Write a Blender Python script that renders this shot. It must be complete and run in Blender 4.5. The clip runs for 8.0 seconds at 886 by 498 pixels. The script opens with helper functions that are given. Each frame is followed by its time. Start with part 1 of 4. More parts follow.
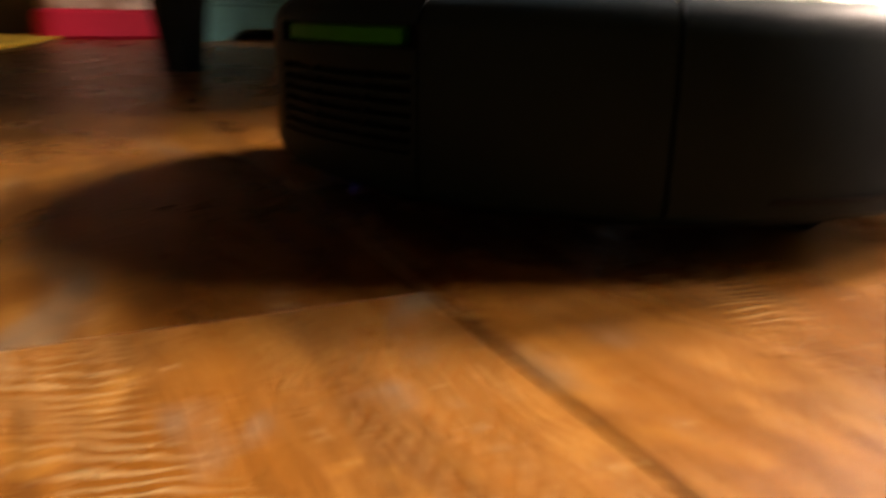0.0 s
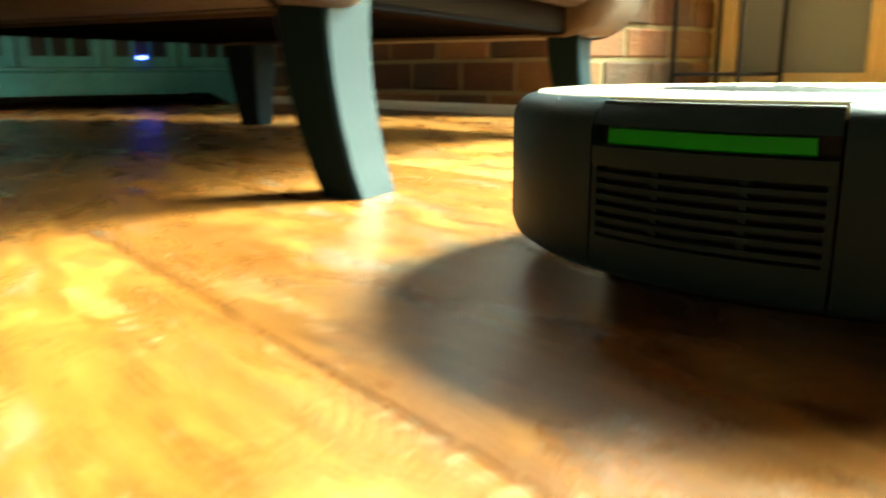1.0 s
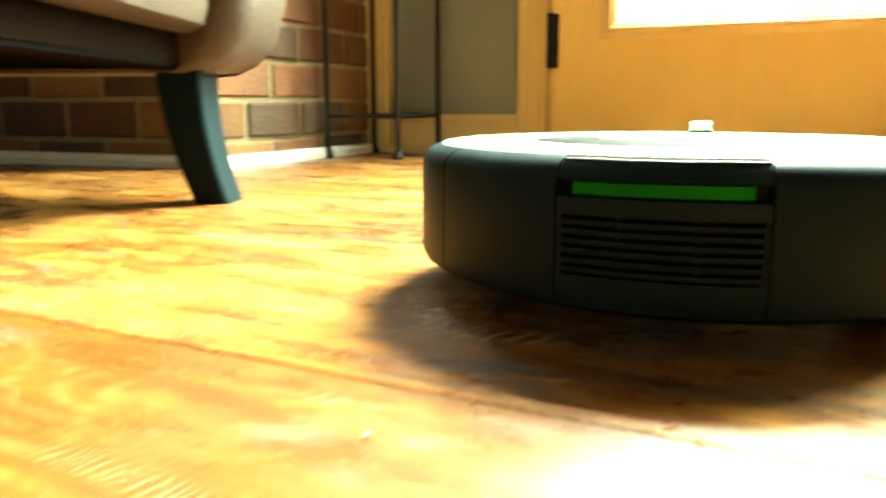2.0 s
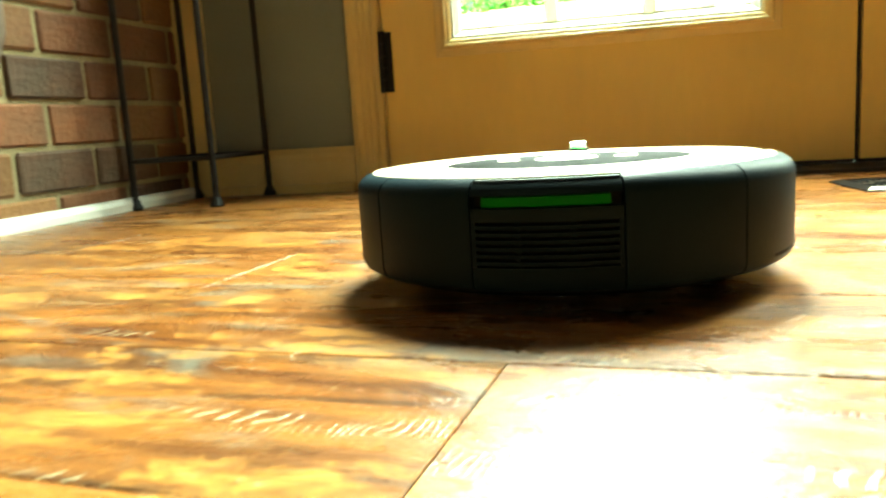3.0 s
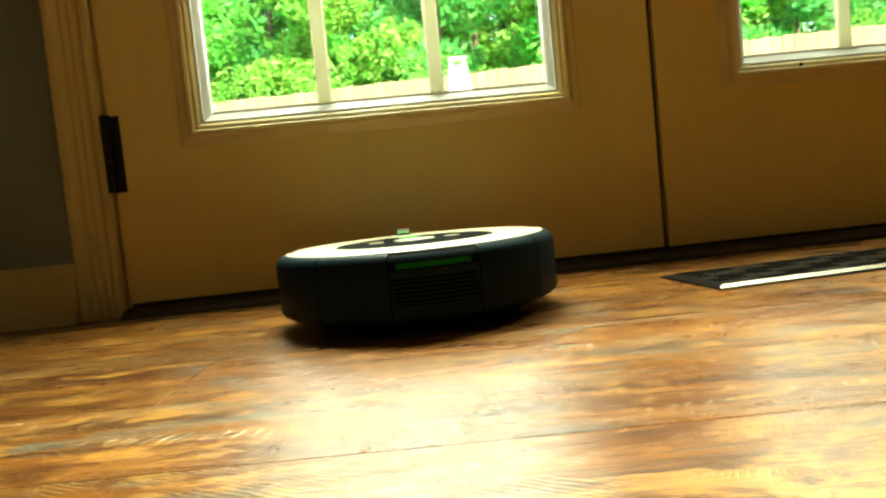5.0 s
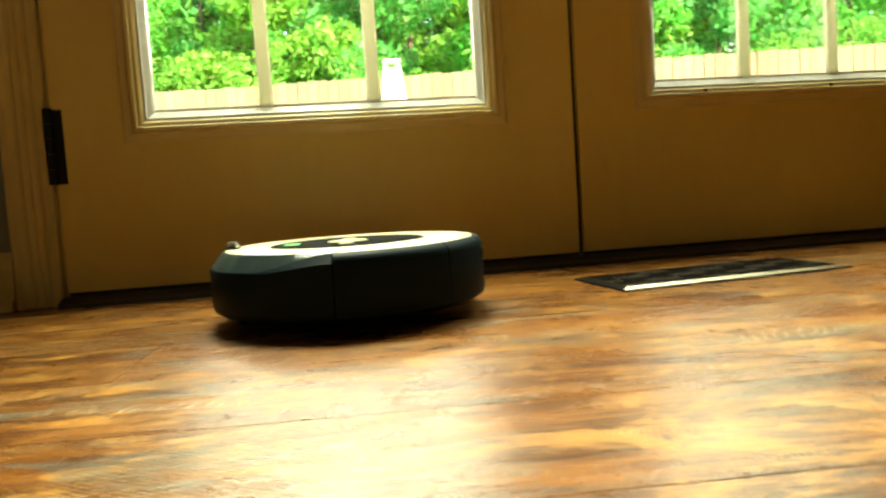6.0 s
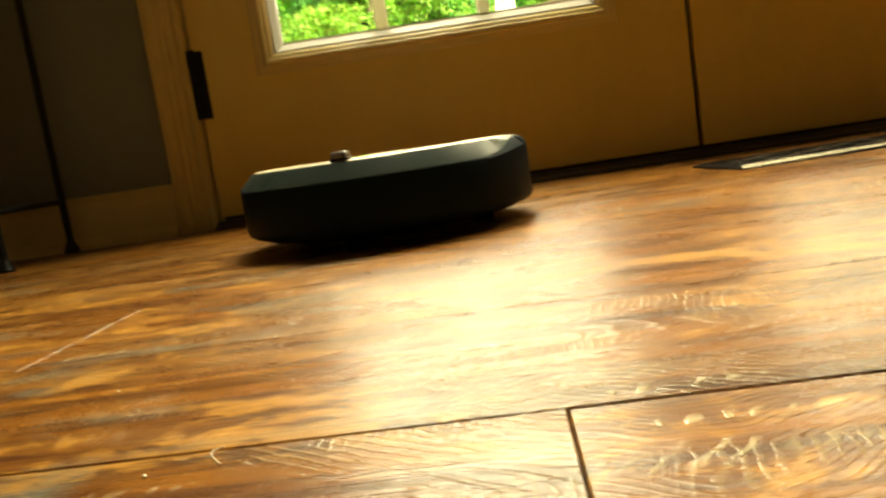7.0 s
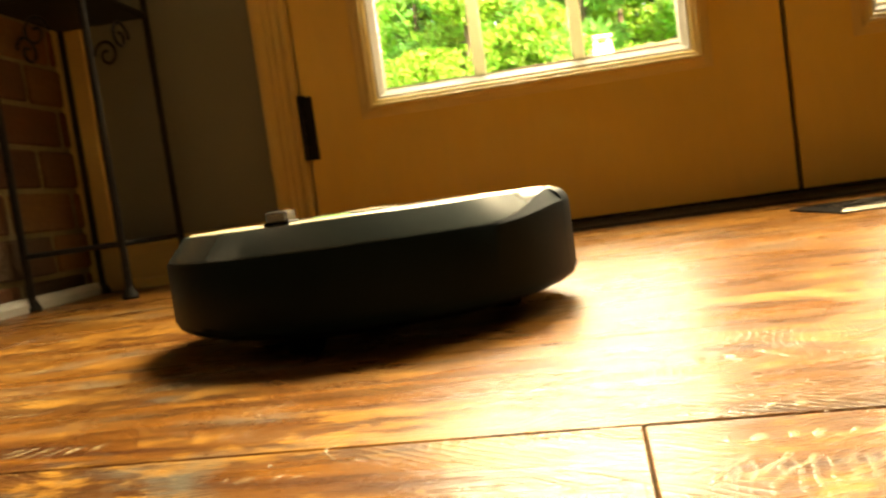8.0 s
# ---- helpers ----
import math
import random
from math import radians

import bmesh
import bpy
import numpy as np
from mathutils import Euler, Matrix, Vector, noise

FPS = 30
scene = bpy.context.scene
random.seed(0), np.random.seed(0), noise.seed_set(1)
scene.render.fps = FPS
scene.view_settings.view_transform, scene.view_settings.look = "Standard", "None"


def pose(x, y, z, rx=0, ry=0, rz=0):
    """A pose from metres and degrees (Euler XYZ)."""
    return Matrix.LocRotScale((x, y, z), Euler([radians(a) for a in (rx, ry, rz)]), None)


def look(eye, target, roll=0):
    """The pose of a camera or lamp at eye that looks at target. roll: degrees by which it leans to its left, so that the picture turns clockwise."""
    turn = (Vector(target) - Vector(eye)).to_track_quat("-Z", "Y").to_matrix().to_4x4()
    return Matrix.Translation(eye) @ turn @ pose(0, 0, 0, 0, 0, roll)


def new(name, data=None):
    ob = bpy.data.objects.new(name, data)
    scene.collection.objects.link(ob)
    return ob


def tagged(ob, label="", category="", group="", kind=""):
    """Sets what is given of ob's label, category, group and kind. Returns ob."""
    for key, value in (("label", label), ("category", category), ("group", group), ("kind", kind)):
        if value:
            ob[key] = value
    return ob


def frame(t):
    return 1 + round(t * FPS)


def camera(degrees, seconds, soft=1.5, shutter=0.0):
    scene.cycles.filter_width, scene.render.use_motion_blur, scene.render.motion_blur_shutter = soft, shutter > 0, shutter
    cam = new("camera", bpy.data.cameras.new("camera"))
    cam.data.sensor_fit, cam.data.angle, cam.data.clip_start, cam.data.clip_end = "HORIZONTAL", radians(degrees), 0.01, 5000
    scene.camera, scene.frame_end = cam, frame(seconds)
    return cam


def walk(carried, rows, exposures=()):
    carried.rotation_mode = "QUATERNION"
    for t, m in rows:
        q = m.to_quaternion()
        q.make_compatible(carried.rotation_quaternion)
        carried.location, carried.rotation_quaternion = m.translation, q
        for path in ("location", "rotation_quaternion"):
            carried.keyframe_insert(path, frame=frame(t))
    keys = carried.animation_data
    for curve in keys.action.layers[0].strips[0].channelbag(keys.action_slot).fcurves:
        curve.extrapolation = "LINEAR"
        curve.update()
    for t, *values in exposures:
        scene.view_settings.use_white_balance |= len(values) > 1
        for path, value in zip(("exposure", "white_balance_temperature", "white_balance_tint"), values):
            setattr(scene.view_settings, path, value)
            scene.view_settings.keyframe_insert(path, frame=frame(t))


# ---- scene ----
cam = camera(59.5, 8.0, soft=2.3, shutter=0.5)
PATH = [
    (0, (-0.046, 0.549, 0.081), (0.901, 2.221, -0.494), 1.1),
    (0.1, (-0.041, 0.545, 0.084), (1.082, 2.115, -0.447), 2.5),
    (0.2, (-0.029, 0.551, 0.084), (1.14, 2.09, -0.434), 2.5),
    (0.3, (-0.021, 0.562, 0.084), (1.154, 2.096, -0.429), 2.7),
    (0.4, (-0.011, 0.577, 0.089), (1.17, 2.107, -0.428), 2.7),
    (0.5, (-0.001, 0.582, 0.094), (1.176, 2.113, -0.425), 2.1),
    (1, (0.11, 0.618, 0.099), (1.433, 2.05, -0.349), -0.3),
    (1.5, (0.232, 0.706, 0.102), (1.861, 1.797, -0.3), 0.8),
    (2, (0.352, 0.751, 0.111), (2.16, 1.524, -0.254), -0.1),
    (3.5, (0.658, 0.727, 0.124), (2.591, 1.156, -0.158), -4.6),
    (4, (0.763, 0.761, 0.122), (2.729, 1.071, -0.069), -6.2),
    (4.5, (0.838, 0.8, 0.135), (2.832, 0.842, -0.019), -7.5),
    (6, (0.752, 0.831, 0.148), (2.719, 0.506, -0.012), -3.7),
    (6.5, (0.697, 0.836, 0.117), (2.65, 0.467, -0.108), -7.5),
    (7, (0.687, 0.833, 0.094), (2.668, 0.85, -0.18), -8.6),
    (7.5, (0.679, 0.832, 0.094), (2.665, 0.918, -0.127), -8.6),
    (8, (0.651, 0.832, 0.094), (2.632, 1.071, -0.044), -8.0),
]
# the picture is dark at first, opens up as the camera passes the robot, and closes again before the bright doors
EXPOSURES = [
    (0.0, 2.9, 9200, 38), (0.5, 3.8, 8800, 12), (0.8, 4.3, 8000, 2), (1.0, 5.0, 6900, -14), (1.5, 5.05, 6900, -17),
    (2.0, 4.68, 7000, -17), (2.6, 3.95, 6800, -18), (3.5, 3.05, 6800, -18), (4.0, 2.75, 7100, -17), (4.5, 2.32, 7500, -15),
    (6.0, 1.95, 8900, -7), (6.5, 1.78, 9500, -6), (7.0, 1.7, 12000, 5), (7.5, 1.88, 12900, 12), (8.0, 2.42, 13500, 16),
]
walk(cam, [(t, look(eye, target, roll)) for t, eye, target, roll in PATH], EXPOSURES)

# ------------------------------------------------------------------ light
world = bpy.data.worlds.new("sky")
scene.world = world
world.use_nodes = True
wn = world.node_tree.nodes
sky = wn.new("ShaderNodeTexSky")
sky.sky_type, sky.sun_disc = "NISHITA", False
sky.sun_elevation, sky.sun_rotation = radians(37), radians(240)
world.node_tree.links.new(sky.outputs[0], wn["Background"].inputs[0])
wn["Background"].inputs[1].default_value = 0.3

sun_data = bpy.data.lights.new("sun", "SUN")
sun_data.energy, sun_data.angle, sun_data.color = 5.0, radians(0.6), (1.0, 0.95, 0.85)
sun = new("sun", sun_data)
sun.matrix_world = look((-28, -16, 30), (8.5, 0, 0))


def sky_lamp(y, z, width, height, power):
    """Daylight that falls through one glazed door."""
    data = bpy.data.lights.new("daylight", "AREA")
    data.shape, data.size, data.size_y, data.energy, data.color = "RECTANGLE", width, height, power, (0.93, 1.0, 0.93)
    data.spread = radians(115)
    ob = new("daylight", data)
    ob.matrix_world = look((2.12, y, z), (1.0, y, z - 0.75))
    return ob


# open sky through the upper panes, trees and fence through the lower ones
for door_y, power in ((0.800, 12.5), (-0.042, 5.0)):
    sky_lamp(door_y, 1.42, 0.50, 0.56, power)
    sky_lamp(door_y, 0.66, 0.54, 0.62, 2.3)


# ------------------------------------------------------------------ materials
def mat(name, color, rough=0.5, metal=0.0, grain=0.0, scale=20.0, bump=0.0, second=None, patch=3.0, spread=0.5,
        stretch=(1, 1, 1), per_piece=0.0, spec=0.5):
    """A surface with fine grain, larger patches of a second colour, relief and a piece-to-piece change."""
    m = bpy.data.materials.new(name)
    m.use_nodes = True
    n, l = m.node_tree.nodes, m.node_tree.links
    p = n["Principled BSDF"]
    p.inputs["Roughness"].default_value, p.inputs["Metallic"].default_value = rough, metal
    p.inputs["Specular IOR Level"].default_value = spec
    co = n.new("ShaderNodeTexCoord")
    mp = n.new("ShaderNodeMapping")
    mp.inputs["Scale"].default_value = stretch
    l.new(co.outputs["Object"], mp.inputs["Vector"])
    big = n.new("ShaderNodeTexNoise")
    big.inputs["Scale"].default_value, big.inputs["Detail"].default_value = patch, 5
    l.new(mp.outputs[0], big.inputs["Vector"])
    fine = n.new("ShaderNodeTexNoise")
    fine.inputs["Scale"].default_value, fine.inputs["Detail"].default_value = scale, 8
    l.new(mp.outputs[0], fine.inputs["Vector"])
    ramp = n.new("ShaderNodeMapRange")
    ramp.inputs[1].default_value, ramp.inputs[2].default_value = 0.5 - spread / 2, 0.5 + spread / 2
    l.new(big.outputs[0], ramp.inputs[0])
    mix = n.new("ShaderNodeMix")
    mix.data_type = "RGBA"
    mix.inputs["A"].default_value = (*color, 1)
    mix.inputs["B"].default_value = (*(second or [c * 0.8 for c in color]), 1)
    l.new(ramp.outputs[0], mix.inputs["Factor"])
    hsv = n.new("ShaderNodeHueSaturation")
    l.new(mix.outputs["Result"], hsv.inputs["Color"])
    val = n.new("ShaderNodeMath")
    val.operation = "MULTIPLY_ADD"
    val.inputs[1].default_value, val.inputs[2].default_value = grain * 2, 1 - grain
    l.new(fine.outputs[0], val.inputs[0])
    out = val
    if per_piece:
        info = n.new("ShaderNodeObjectInfo")
        vary = n.new("ShaderNodeMath")
        vary.operation = "MULTIPLY_ADD"
        vary.inputs[1].default_value, vary.inputs[2].default_value = per_piece * 2, 1 - per_piece
        l.new(info.outputs["Random"], vary.inputs[0])
        out = n.new("ShaderNodeMath")
        out.operation = "MULTIPLY"
        l.new(val.outputs[0], out.inputs[0])
        l.new(vary.outputs[0], out.inputs[1])
    l.new(out.outputs[0], hsv.inputs["Value"])
    l.new(hsv.outputs[0], p.inputs["Base Color"])
    if grain:
        rr = n.new("ShaderNodeMath")
        rr.operation = "MULTIPLY_ADD"
        rr.inputs[1].default_value, rr.inputs[2].default_value = 0.25 * rough, rough * 0.88
        l.new(big.outputs[0], rr.inputs[0])
        l.new(rr.outputs[0], p.inputs["Roughness"])
    if bump:
        b = n.new("ShaderNodeBump")
        b.inputs["Strength"].default_value, b.inputs["Distance"].default_value = bump, 0.004
        l.new(fine.outputs[0], b.inputs["Height"])
        l.new(b.outputs[0], p.inputs["Normal"])
    return m


def floor_material(name, wear):
    """Hand-scraped, varnished planks: figured grain along each plank, worn pale patches and chatter marks across it."""
    m = bpy.data.materials.new(name)
    m.use_nodes = True
    n, l = m.node_tree.nodes, m.node_tree.links
    p = n["Principled BSDF"]
    co, info = n.new("ShaderNodeTexCoord"), n.new("ShaderNodeObjectInfo")
    shift = n.new("ShaderNodeVectorMath")
    shift.operation = "MULTIPLY_ADD"
    shift.inputs[1].default_value = (7.0, 31.0, 3.0)
    comb = n.new("ShaderNodeCombineXYZ")
    for k in range(3):
        l.new(info.outputs["Random"], comb.inputs[k])
    l.new(comb.outputs[0], shift.inputs[0])
    l.new(co.outputs["Object"], shift.inputs[2])

    def noise_tex(stretch, scale, detail, distortion=0.0, rough=0.5):
        mp = n.new("ShaderNodeMapping")
        mp.inputs["Scale"].default_value = stretch
        l.new(shift.outputs[0], mp.inputs["Vector"])
        t = n.new("ShaderNodeTexNoise")
        t.inputs["Scale"].default_value, t.inputs["Detail"].default_value, t.inputs["Distortion"].default_value = scale, detail, distortion
        t.inputs["Roughness"].default_value = rough
        l.new(mp.outputs[0], t.inputs["Vector"])
        return t

    def math(op, a, b=0.0, c=0.0):
        k = n.new("ShaderNodeMath")
        k.operation = op
        for i, v in enumerate((a, b, c)):
            if isinstance(v, (int, float)):
                k.inputs[i].default_value = v
            else:
                l.new(v, k.inputs[i])
        return k.outputs[0]

    def span(v, lo, hi):
        k = n.new("ShaderNodeMapRange")
        k.inputs[1].default_value, k.inputs[2].default_value = lo, hi
        l.new(v, k.inputs[0])
        return k.outputs[0]

    figure = noise_tex((9, 1.1, 1), 3.0, 8, 1.6, 0.6)
    streak = noise_tex((26, 1.5, 1), 4.0, 8, 1.2, 0.62)
    fibre = noise_tex((90, 3.0, 1), 6.0, 6, 0.5)
    worn = noise_tex((6, 2.6, 1), 2.6, 12, 0.8, 0.72)
    ragged = noise_tex((16, 6, 1), 5.0, 10, 0.8, 0.75)
    grey = noise_tex((6, 1.8, 1), 3.0, 8, 0.9, 0.62)
    nick = noise_tex((150, 14, 1), 2.2, 3, 2.0)
    grain_where = noise_tex((5, 1.5, 1), 1.8, 3)
    # scraper chatter: short ridges across the plank, in patches
    mp = n.new("ShaderNodeMapping")
    mp.inputs["Scale"].default_value = (0.7, 1, 1)
    mp.inputs["Rotation"].default_value = (0, 0, radians(16))
    l.new(shift.outputs[0], mp.inputs["Vector"])
    chat = n.new("ShaderNodeTexWave")
    chat.bands_direction = "Y"
    chat.inputs["Scale"].default_value, chat.inputs["Distortion"].default_value = 72.0, 14.0
    chat.inputs["Detail"].default_value, chat.inputs["Detail Scale"].default_value = 3.0, 0.6
    l.new(mp.outputs[0], chat.inputs["Vector"])
    where = noise_tex((9, 2.2, 1), 2.6, 4, 0.5)
    patchy = span(where.outputs[0], 0.59, 0.72)
    ridges = math("MULTIPLY", span(chat.outputs["Fac"], 0.62, 0.95), patchy)

    # fine slanting saw lines over broad areas, and rows of short bright scraper strokes along the plank
    def strokes(angle, scale, wobble, detail_scale, lo, hi):
        turn = n.new("ShaderNodeMapping")
        turn.inputs["Rotation"].default_value = (0, 0, radians(angle))
        l.new(shift.outputs[0], turn.inputs["Vector"])
        w = n.new("ShaderNodeTexWave")
        w.bands_direction = "Y"
        w.inputs["Scale"].default_value, w.inputs["Distortion"].default_value = scale, wobble
        w.inputs["Detail"].default_value, w.inputs["Detail Scale"].default_value = 2.5, detail_scale
        l.new(turn.outputs[0], w.inputs["Vector"])
        return span(w.outputs["Fac"], lo, hi)

    saw_where = noise_tex((4.5, 1.6, 1), 2.4, 4, 0.4)
    saw_break = noise_tex((60, 22, 1), 1.6, 4)
    saw = math("MULTIPLY", math("MULTIPLY", strokes(-58, 70.0, 4.5, 0.8, 0.55, 0.95), span(saw_where.outputs[0], 0.53, 0.60)), span(saw_break.outputs[0], 0.36, 0.56))
    row_where = noise_tex((13, 1.5, 1), 2.6, 3, 0.3)
    row_break = noise_tex((30, 34, 1), 1.6, 3)
    row = math("MULTIPLY", math("MULTIPLY", strokes(28, 34.0, 7.0, 1.1, 0.70, 0.95), span(row_where.outputs[0], 0.62, 0.67)), span(row_break.outputs[0], 0.38, 0.52))
    fleck = noise_tex((260, 90, 1), 1.5, 3)

    # long cathedral figure: nested flame lines, pale on the ridges
    sep, arch = n.new("ShaderNodeSeparateXYZ"), n.new("ShaderNodeCombineXYZ")
    l.new(co.outputs["Object"], sep.inputs[0])
    wander = noise_tex((1.5, 3.0, 1), 1.6, 3)
    along = math("PINGPONG", math("MULTIPLY_ADD", info.outputs["Random"], 31.0, math("ADD", sep.outputs[1], 40.0)), 0.36)
    across = math("ADD", math("MULTIPLY_ADD", wander.outputs[0], 0.16, -0.08), math("MULTIPLY_ADD", info.outputs["Random"], 0.10, math("ADD", sep.outputs[0], -0.05)))
    l.new(across, arch.inputs[0])
    l.new(math("MULTIPLY", along, 0.17), arch.inputs[1])
    cath = n.new("ShaderNodeTexWave")
    cath.wave_type, cath.rings_direction = "RINGS", "Z"
    cath.inputs["Scale"].default_value, cath.inputs["Distortion"].default_value = 88.0, 9.0
    cath.inputs["Detail"].default_value, cath.inputs["Detail Scale"].default_value = 3.0, 0.55
    l.new(arch.outputs[0], cath.inputs["Vector"])
    broken = span(noise_tex((40, 5, 1), 3.0, 4, 0.6).outputs[0], 0.36, 0.56)
    flame = math("MULTIPLY", math("MULTIPLY", span(cath.outputs["Fac"], 0.60, 0.95), broken), span(grain_where.outputs[0], 0.46, 0.60))

    def blend(a, b, f):
        k = n.new("ShaderNodeMix")
        k.data_type = "RGBA"
        for key, v in (("A", a), ("B", b)):
            if isinstance(v, tuple):
                k.inputs[key].default_value = (*v, 1)
            else:
                l.new(v, k.inputs[key])
        l.new(f, k.inputs["Factor"])
        return k.outputs["Result"]

    warm = 0.62 + 0.38 * wear
    wood = blend((0.225 * warm, 0.080 * warm, 0.014 * warm), (0.140 - 0.076 * wear, 0.048 - 0.030 * wear, 0.007 - 0.003 * wear), span(figure.outputs[0], 0.38, 0.64))
    wood = blend(wood, (0.030, 0.010, 0.004), math("MULTIPLY", span(streak.outputs[0], 0.54, 0.68), 0.3 + 0.5 * wear))
    wood = blend(wood, (0.40, 0.18, 0.036), math("MULTIPLY", span(math("MULTIPLY_ADD", ragged.outputs[0], 0.45, math("MULTIPLY", worn.outputs[0], 0.65)), 0.565, 0.63), 0.8 * wear))
    wood = blend(wood, (0.13, 0.145, 0.12), math("MULTIPLY", span(grey.outputs[0], 0.56, 0.72), 0.65))
    wood = blend(wood, (0.38, 0.24, 0.10), math("MULTIPLY", flame, 0.16))
    wood = blend(wood, (0.42, 0.31, 0.15), math("MULTIPLY", ridges, 0.35))
    wood = blend(wood, (0.55, 0.42, 0.24), math("MULTIPLY", span(nick.outputs[0], 0.70, 0.76), 0.7))
    wood = blend(wood, (0.40, 0.27, 0.12), math("MULTIPLY", saw, 0.34 * wear))
    wood = blend(wood, (0.52, 0.44, 0.27), math("MULTIPLY", row, 0.5 * wear))
    wood = blend(wood, (0.50, 0.36, 0.18), math("MULTIPLY", span(fleck.outputs[0], 0.70, 0.75), 0.55))
    dark = math("MULTIPLY_ADD", span(fibre.outputs[0], 0.3, 0.7), 0.35, 0.78)
    tone = math("MULTIPLY", dark, math("MULTIPLY_ADD", info.outputs["Random"], 0.35, 0.82))
    hsv = n.new("ShaderNodeHueSaturation")
    l.new(wood, hsv.inputs["Color"])
    l.new(tone, hsv.inputs["Value"])
    l.new(hsv.outputs[0], p.inputs["Base Color"])
    l.new(math("MULTIPLY_ADD", worn.outputs[0], 0.24, 0.165), p.inputs["Roughness"])
    p.inputs["Specular IOR Level"].default_value = 0.29
    height = math("ADD", math("MULTIPLY", fibre.outputs[0], 0.42), math("ADD", math("MULTIPLY_ADD", streak.outputs[0], 0.5, math("MULTIPLY", figure.outputs[0], 0.6)), math("MULTIPLY_ADD", ridges, 0.17, math("MULTIPLY_ADD", saw, 0.26 * wear, math("MULTIPLY_ADD", row, 0.32 * wear, math("MULTIPLY", flame, 0.30 * wear))))))
    b = n.new("ShaderNodeBump")
    b.inputs["Strength"].default_value, b.inputs["Distance"].default_value = 0.6, 0.0026
    l.new(height, b.inputs["Height"])
    l.new(b.outputs[0], p.inputs["Normal"])
    return m


def glass_material(name="glass"):
    m = bpy.data.materials.new(name)
    m.use_nodes = True
    n, l = m.node_tree.nodes, m.node_tree.links
    clear, gloss, mix = n.new("ShaderNodeBsdfTransparent"), n.new("ShaderNodeBsdfGlossy"), n.new("ShaderNodeMixShader")
    gloss.inputs["Roughness"].default_value = 0.02
    fres = n.new("ShaderNodeFresnel")
    l.new(fres.outputs[0], mix.inputs[0])
    l.new(clear.outputs[0], mix.inputs[1])
    l.new(gloss.outputs[0], mix.inputs[2])
    l.new(mix.outputs[0], n["Material Output"].inputs["Surface"])
    return m


def glow(name, color, strength):
    m = mat(name, color, 0.4)
    p = m.node_tree.nodes["Principled BSDF"]
    p.inputs["Emission Color"].default_value, p.inputs["Emission Strength"].default_value = (*color, 1), strength
    return m


WOOD_FLOOR = floor_material("scraped_wood", 1.0)
WOOD_SMOOTH = floor_material("smoother_wood", 0.4)
SUBFLOOR = mat("subfloor", (0.07, 0.035, 0.015), 0.8, grain=0.3)
WALL_PAINT = mat("sage_grey_paint", (0.22, 0.245, 0.205), 0.55, grain=0.06, scale=160, bump=0.15, patch=2)
WALL_BACK = mat("warm_wall_paint", (0.21, 0.17, 0.12), 0.6, grain=0.06, scale=160, bump=0.15, patch=2)
CEILING_PAINT = mat("ceiling_paint", (0.66, 0.63, 0.57), 0.8, grain=0.04, scale=120, bump=0.2)
DOOR_PAINT = mat("cream_door_paint", (0.82, 0.60, 0.20), 0.38, grain=0.05, scale=60, bump=0.06, patch=3, stretch=(1, 1, 0.3))
TRIM_PAINT = mat("cream_trim_paint", (0.76, 0.59, 0.26), 0.35, grain=0.06, scale=50, bump=0.02, patch=4)
GRILLE_WHITE = mat("white_grille", (0.82, 0.82, 0.76), 0.4, grain=0.03, scale=60)
GRILLE_BAR = mat("white_vinyl_grille", (0.84, 0.84, 0.76), 0.4, grain=0.03, scale=60)
bar_n, bar_l = GRILLE_BAR.node_tree.nodes, GRILLE_BAR.node_tree.links
bar_tr, bar_mix = bar_n.new("ShaderNodeBsdfTranslucent"), bar_n.new("ShaderNodeMixShader")
bar_tr.inputs["Color"].default_value, bar_mix.inputs[0].default_value = (0.80, 0.78, 0.62, 1), 0.40
bar_l.new(bar_n["Principled BSDF"].outputs[0], bar_mix.inputs[1])
bar_l.new(bar_tr.outputs[0], bar_mix.inputs[2])
bar_l.new(bar_mix.outputs[0], bar_n["Material Output"].inputs["Surface"])
GASKET = mat("black_gasket", (0.015, 0.013, 0.012), 0.6, grain=0.2, scale=80)
BRONZE = mat("dark_bronze", (0.045, 0.032, 0.022), 0.42, 0.6, grain=0.25, scale=90, bump=0.1)
LID_BLACK = mat("matt_black_lid", (0.003, 0.003, 0.003), 0.75, spec=0.02, grain=0.1, scale=300)
BRONZE_DARK = mat("blackened_bronze", (0.008, 0.006, 0.005), 0.55, 0.0, spec=0.05, grain=0.25, scale=90, bump=0.1)
BLACK_IRON = mat("black_wrought_iron", (0.018, 0.017, 0.016), 0.48, 0.5, grain=0.3, scale=120, bump=0.25)
HINGE_BLACK = mat("black_hinge_metal", (0.012, 0.011, 0.011), 0.45, 0.6, grain=0.2, scale=120)
GLASS = glass_material()
MORTAR = mat("mortar", (0.26, 0.21, 0.11), 0.9, grain=0.35, scale=140, bump=0.7, patch=12)
BRICK = mat("fired_brick", (0.17, 0.055, 0.016), 0.8, grain=0.3, scale=90, bump=0.8, second=(0.085, 0.045, 0.022), patch=9, per_piece=0.4)
BRICK_DARK = mat("dark_fired_brick", (0.050, 0.042, 0.026), 0.75, grain=0.3, scale=90, bump=0.8, second=(0.12, 0.045, 0.016), patch=9, per_piece=0.3)
BRICK_TAN = mat("tan_fired_brick", (0.20, 0.105, 0.028), 0.8, grain=0.3, scale=90, bump=0.8, second=(0.18, 0.075, 0.035), patch=9, per_piece=0.25)
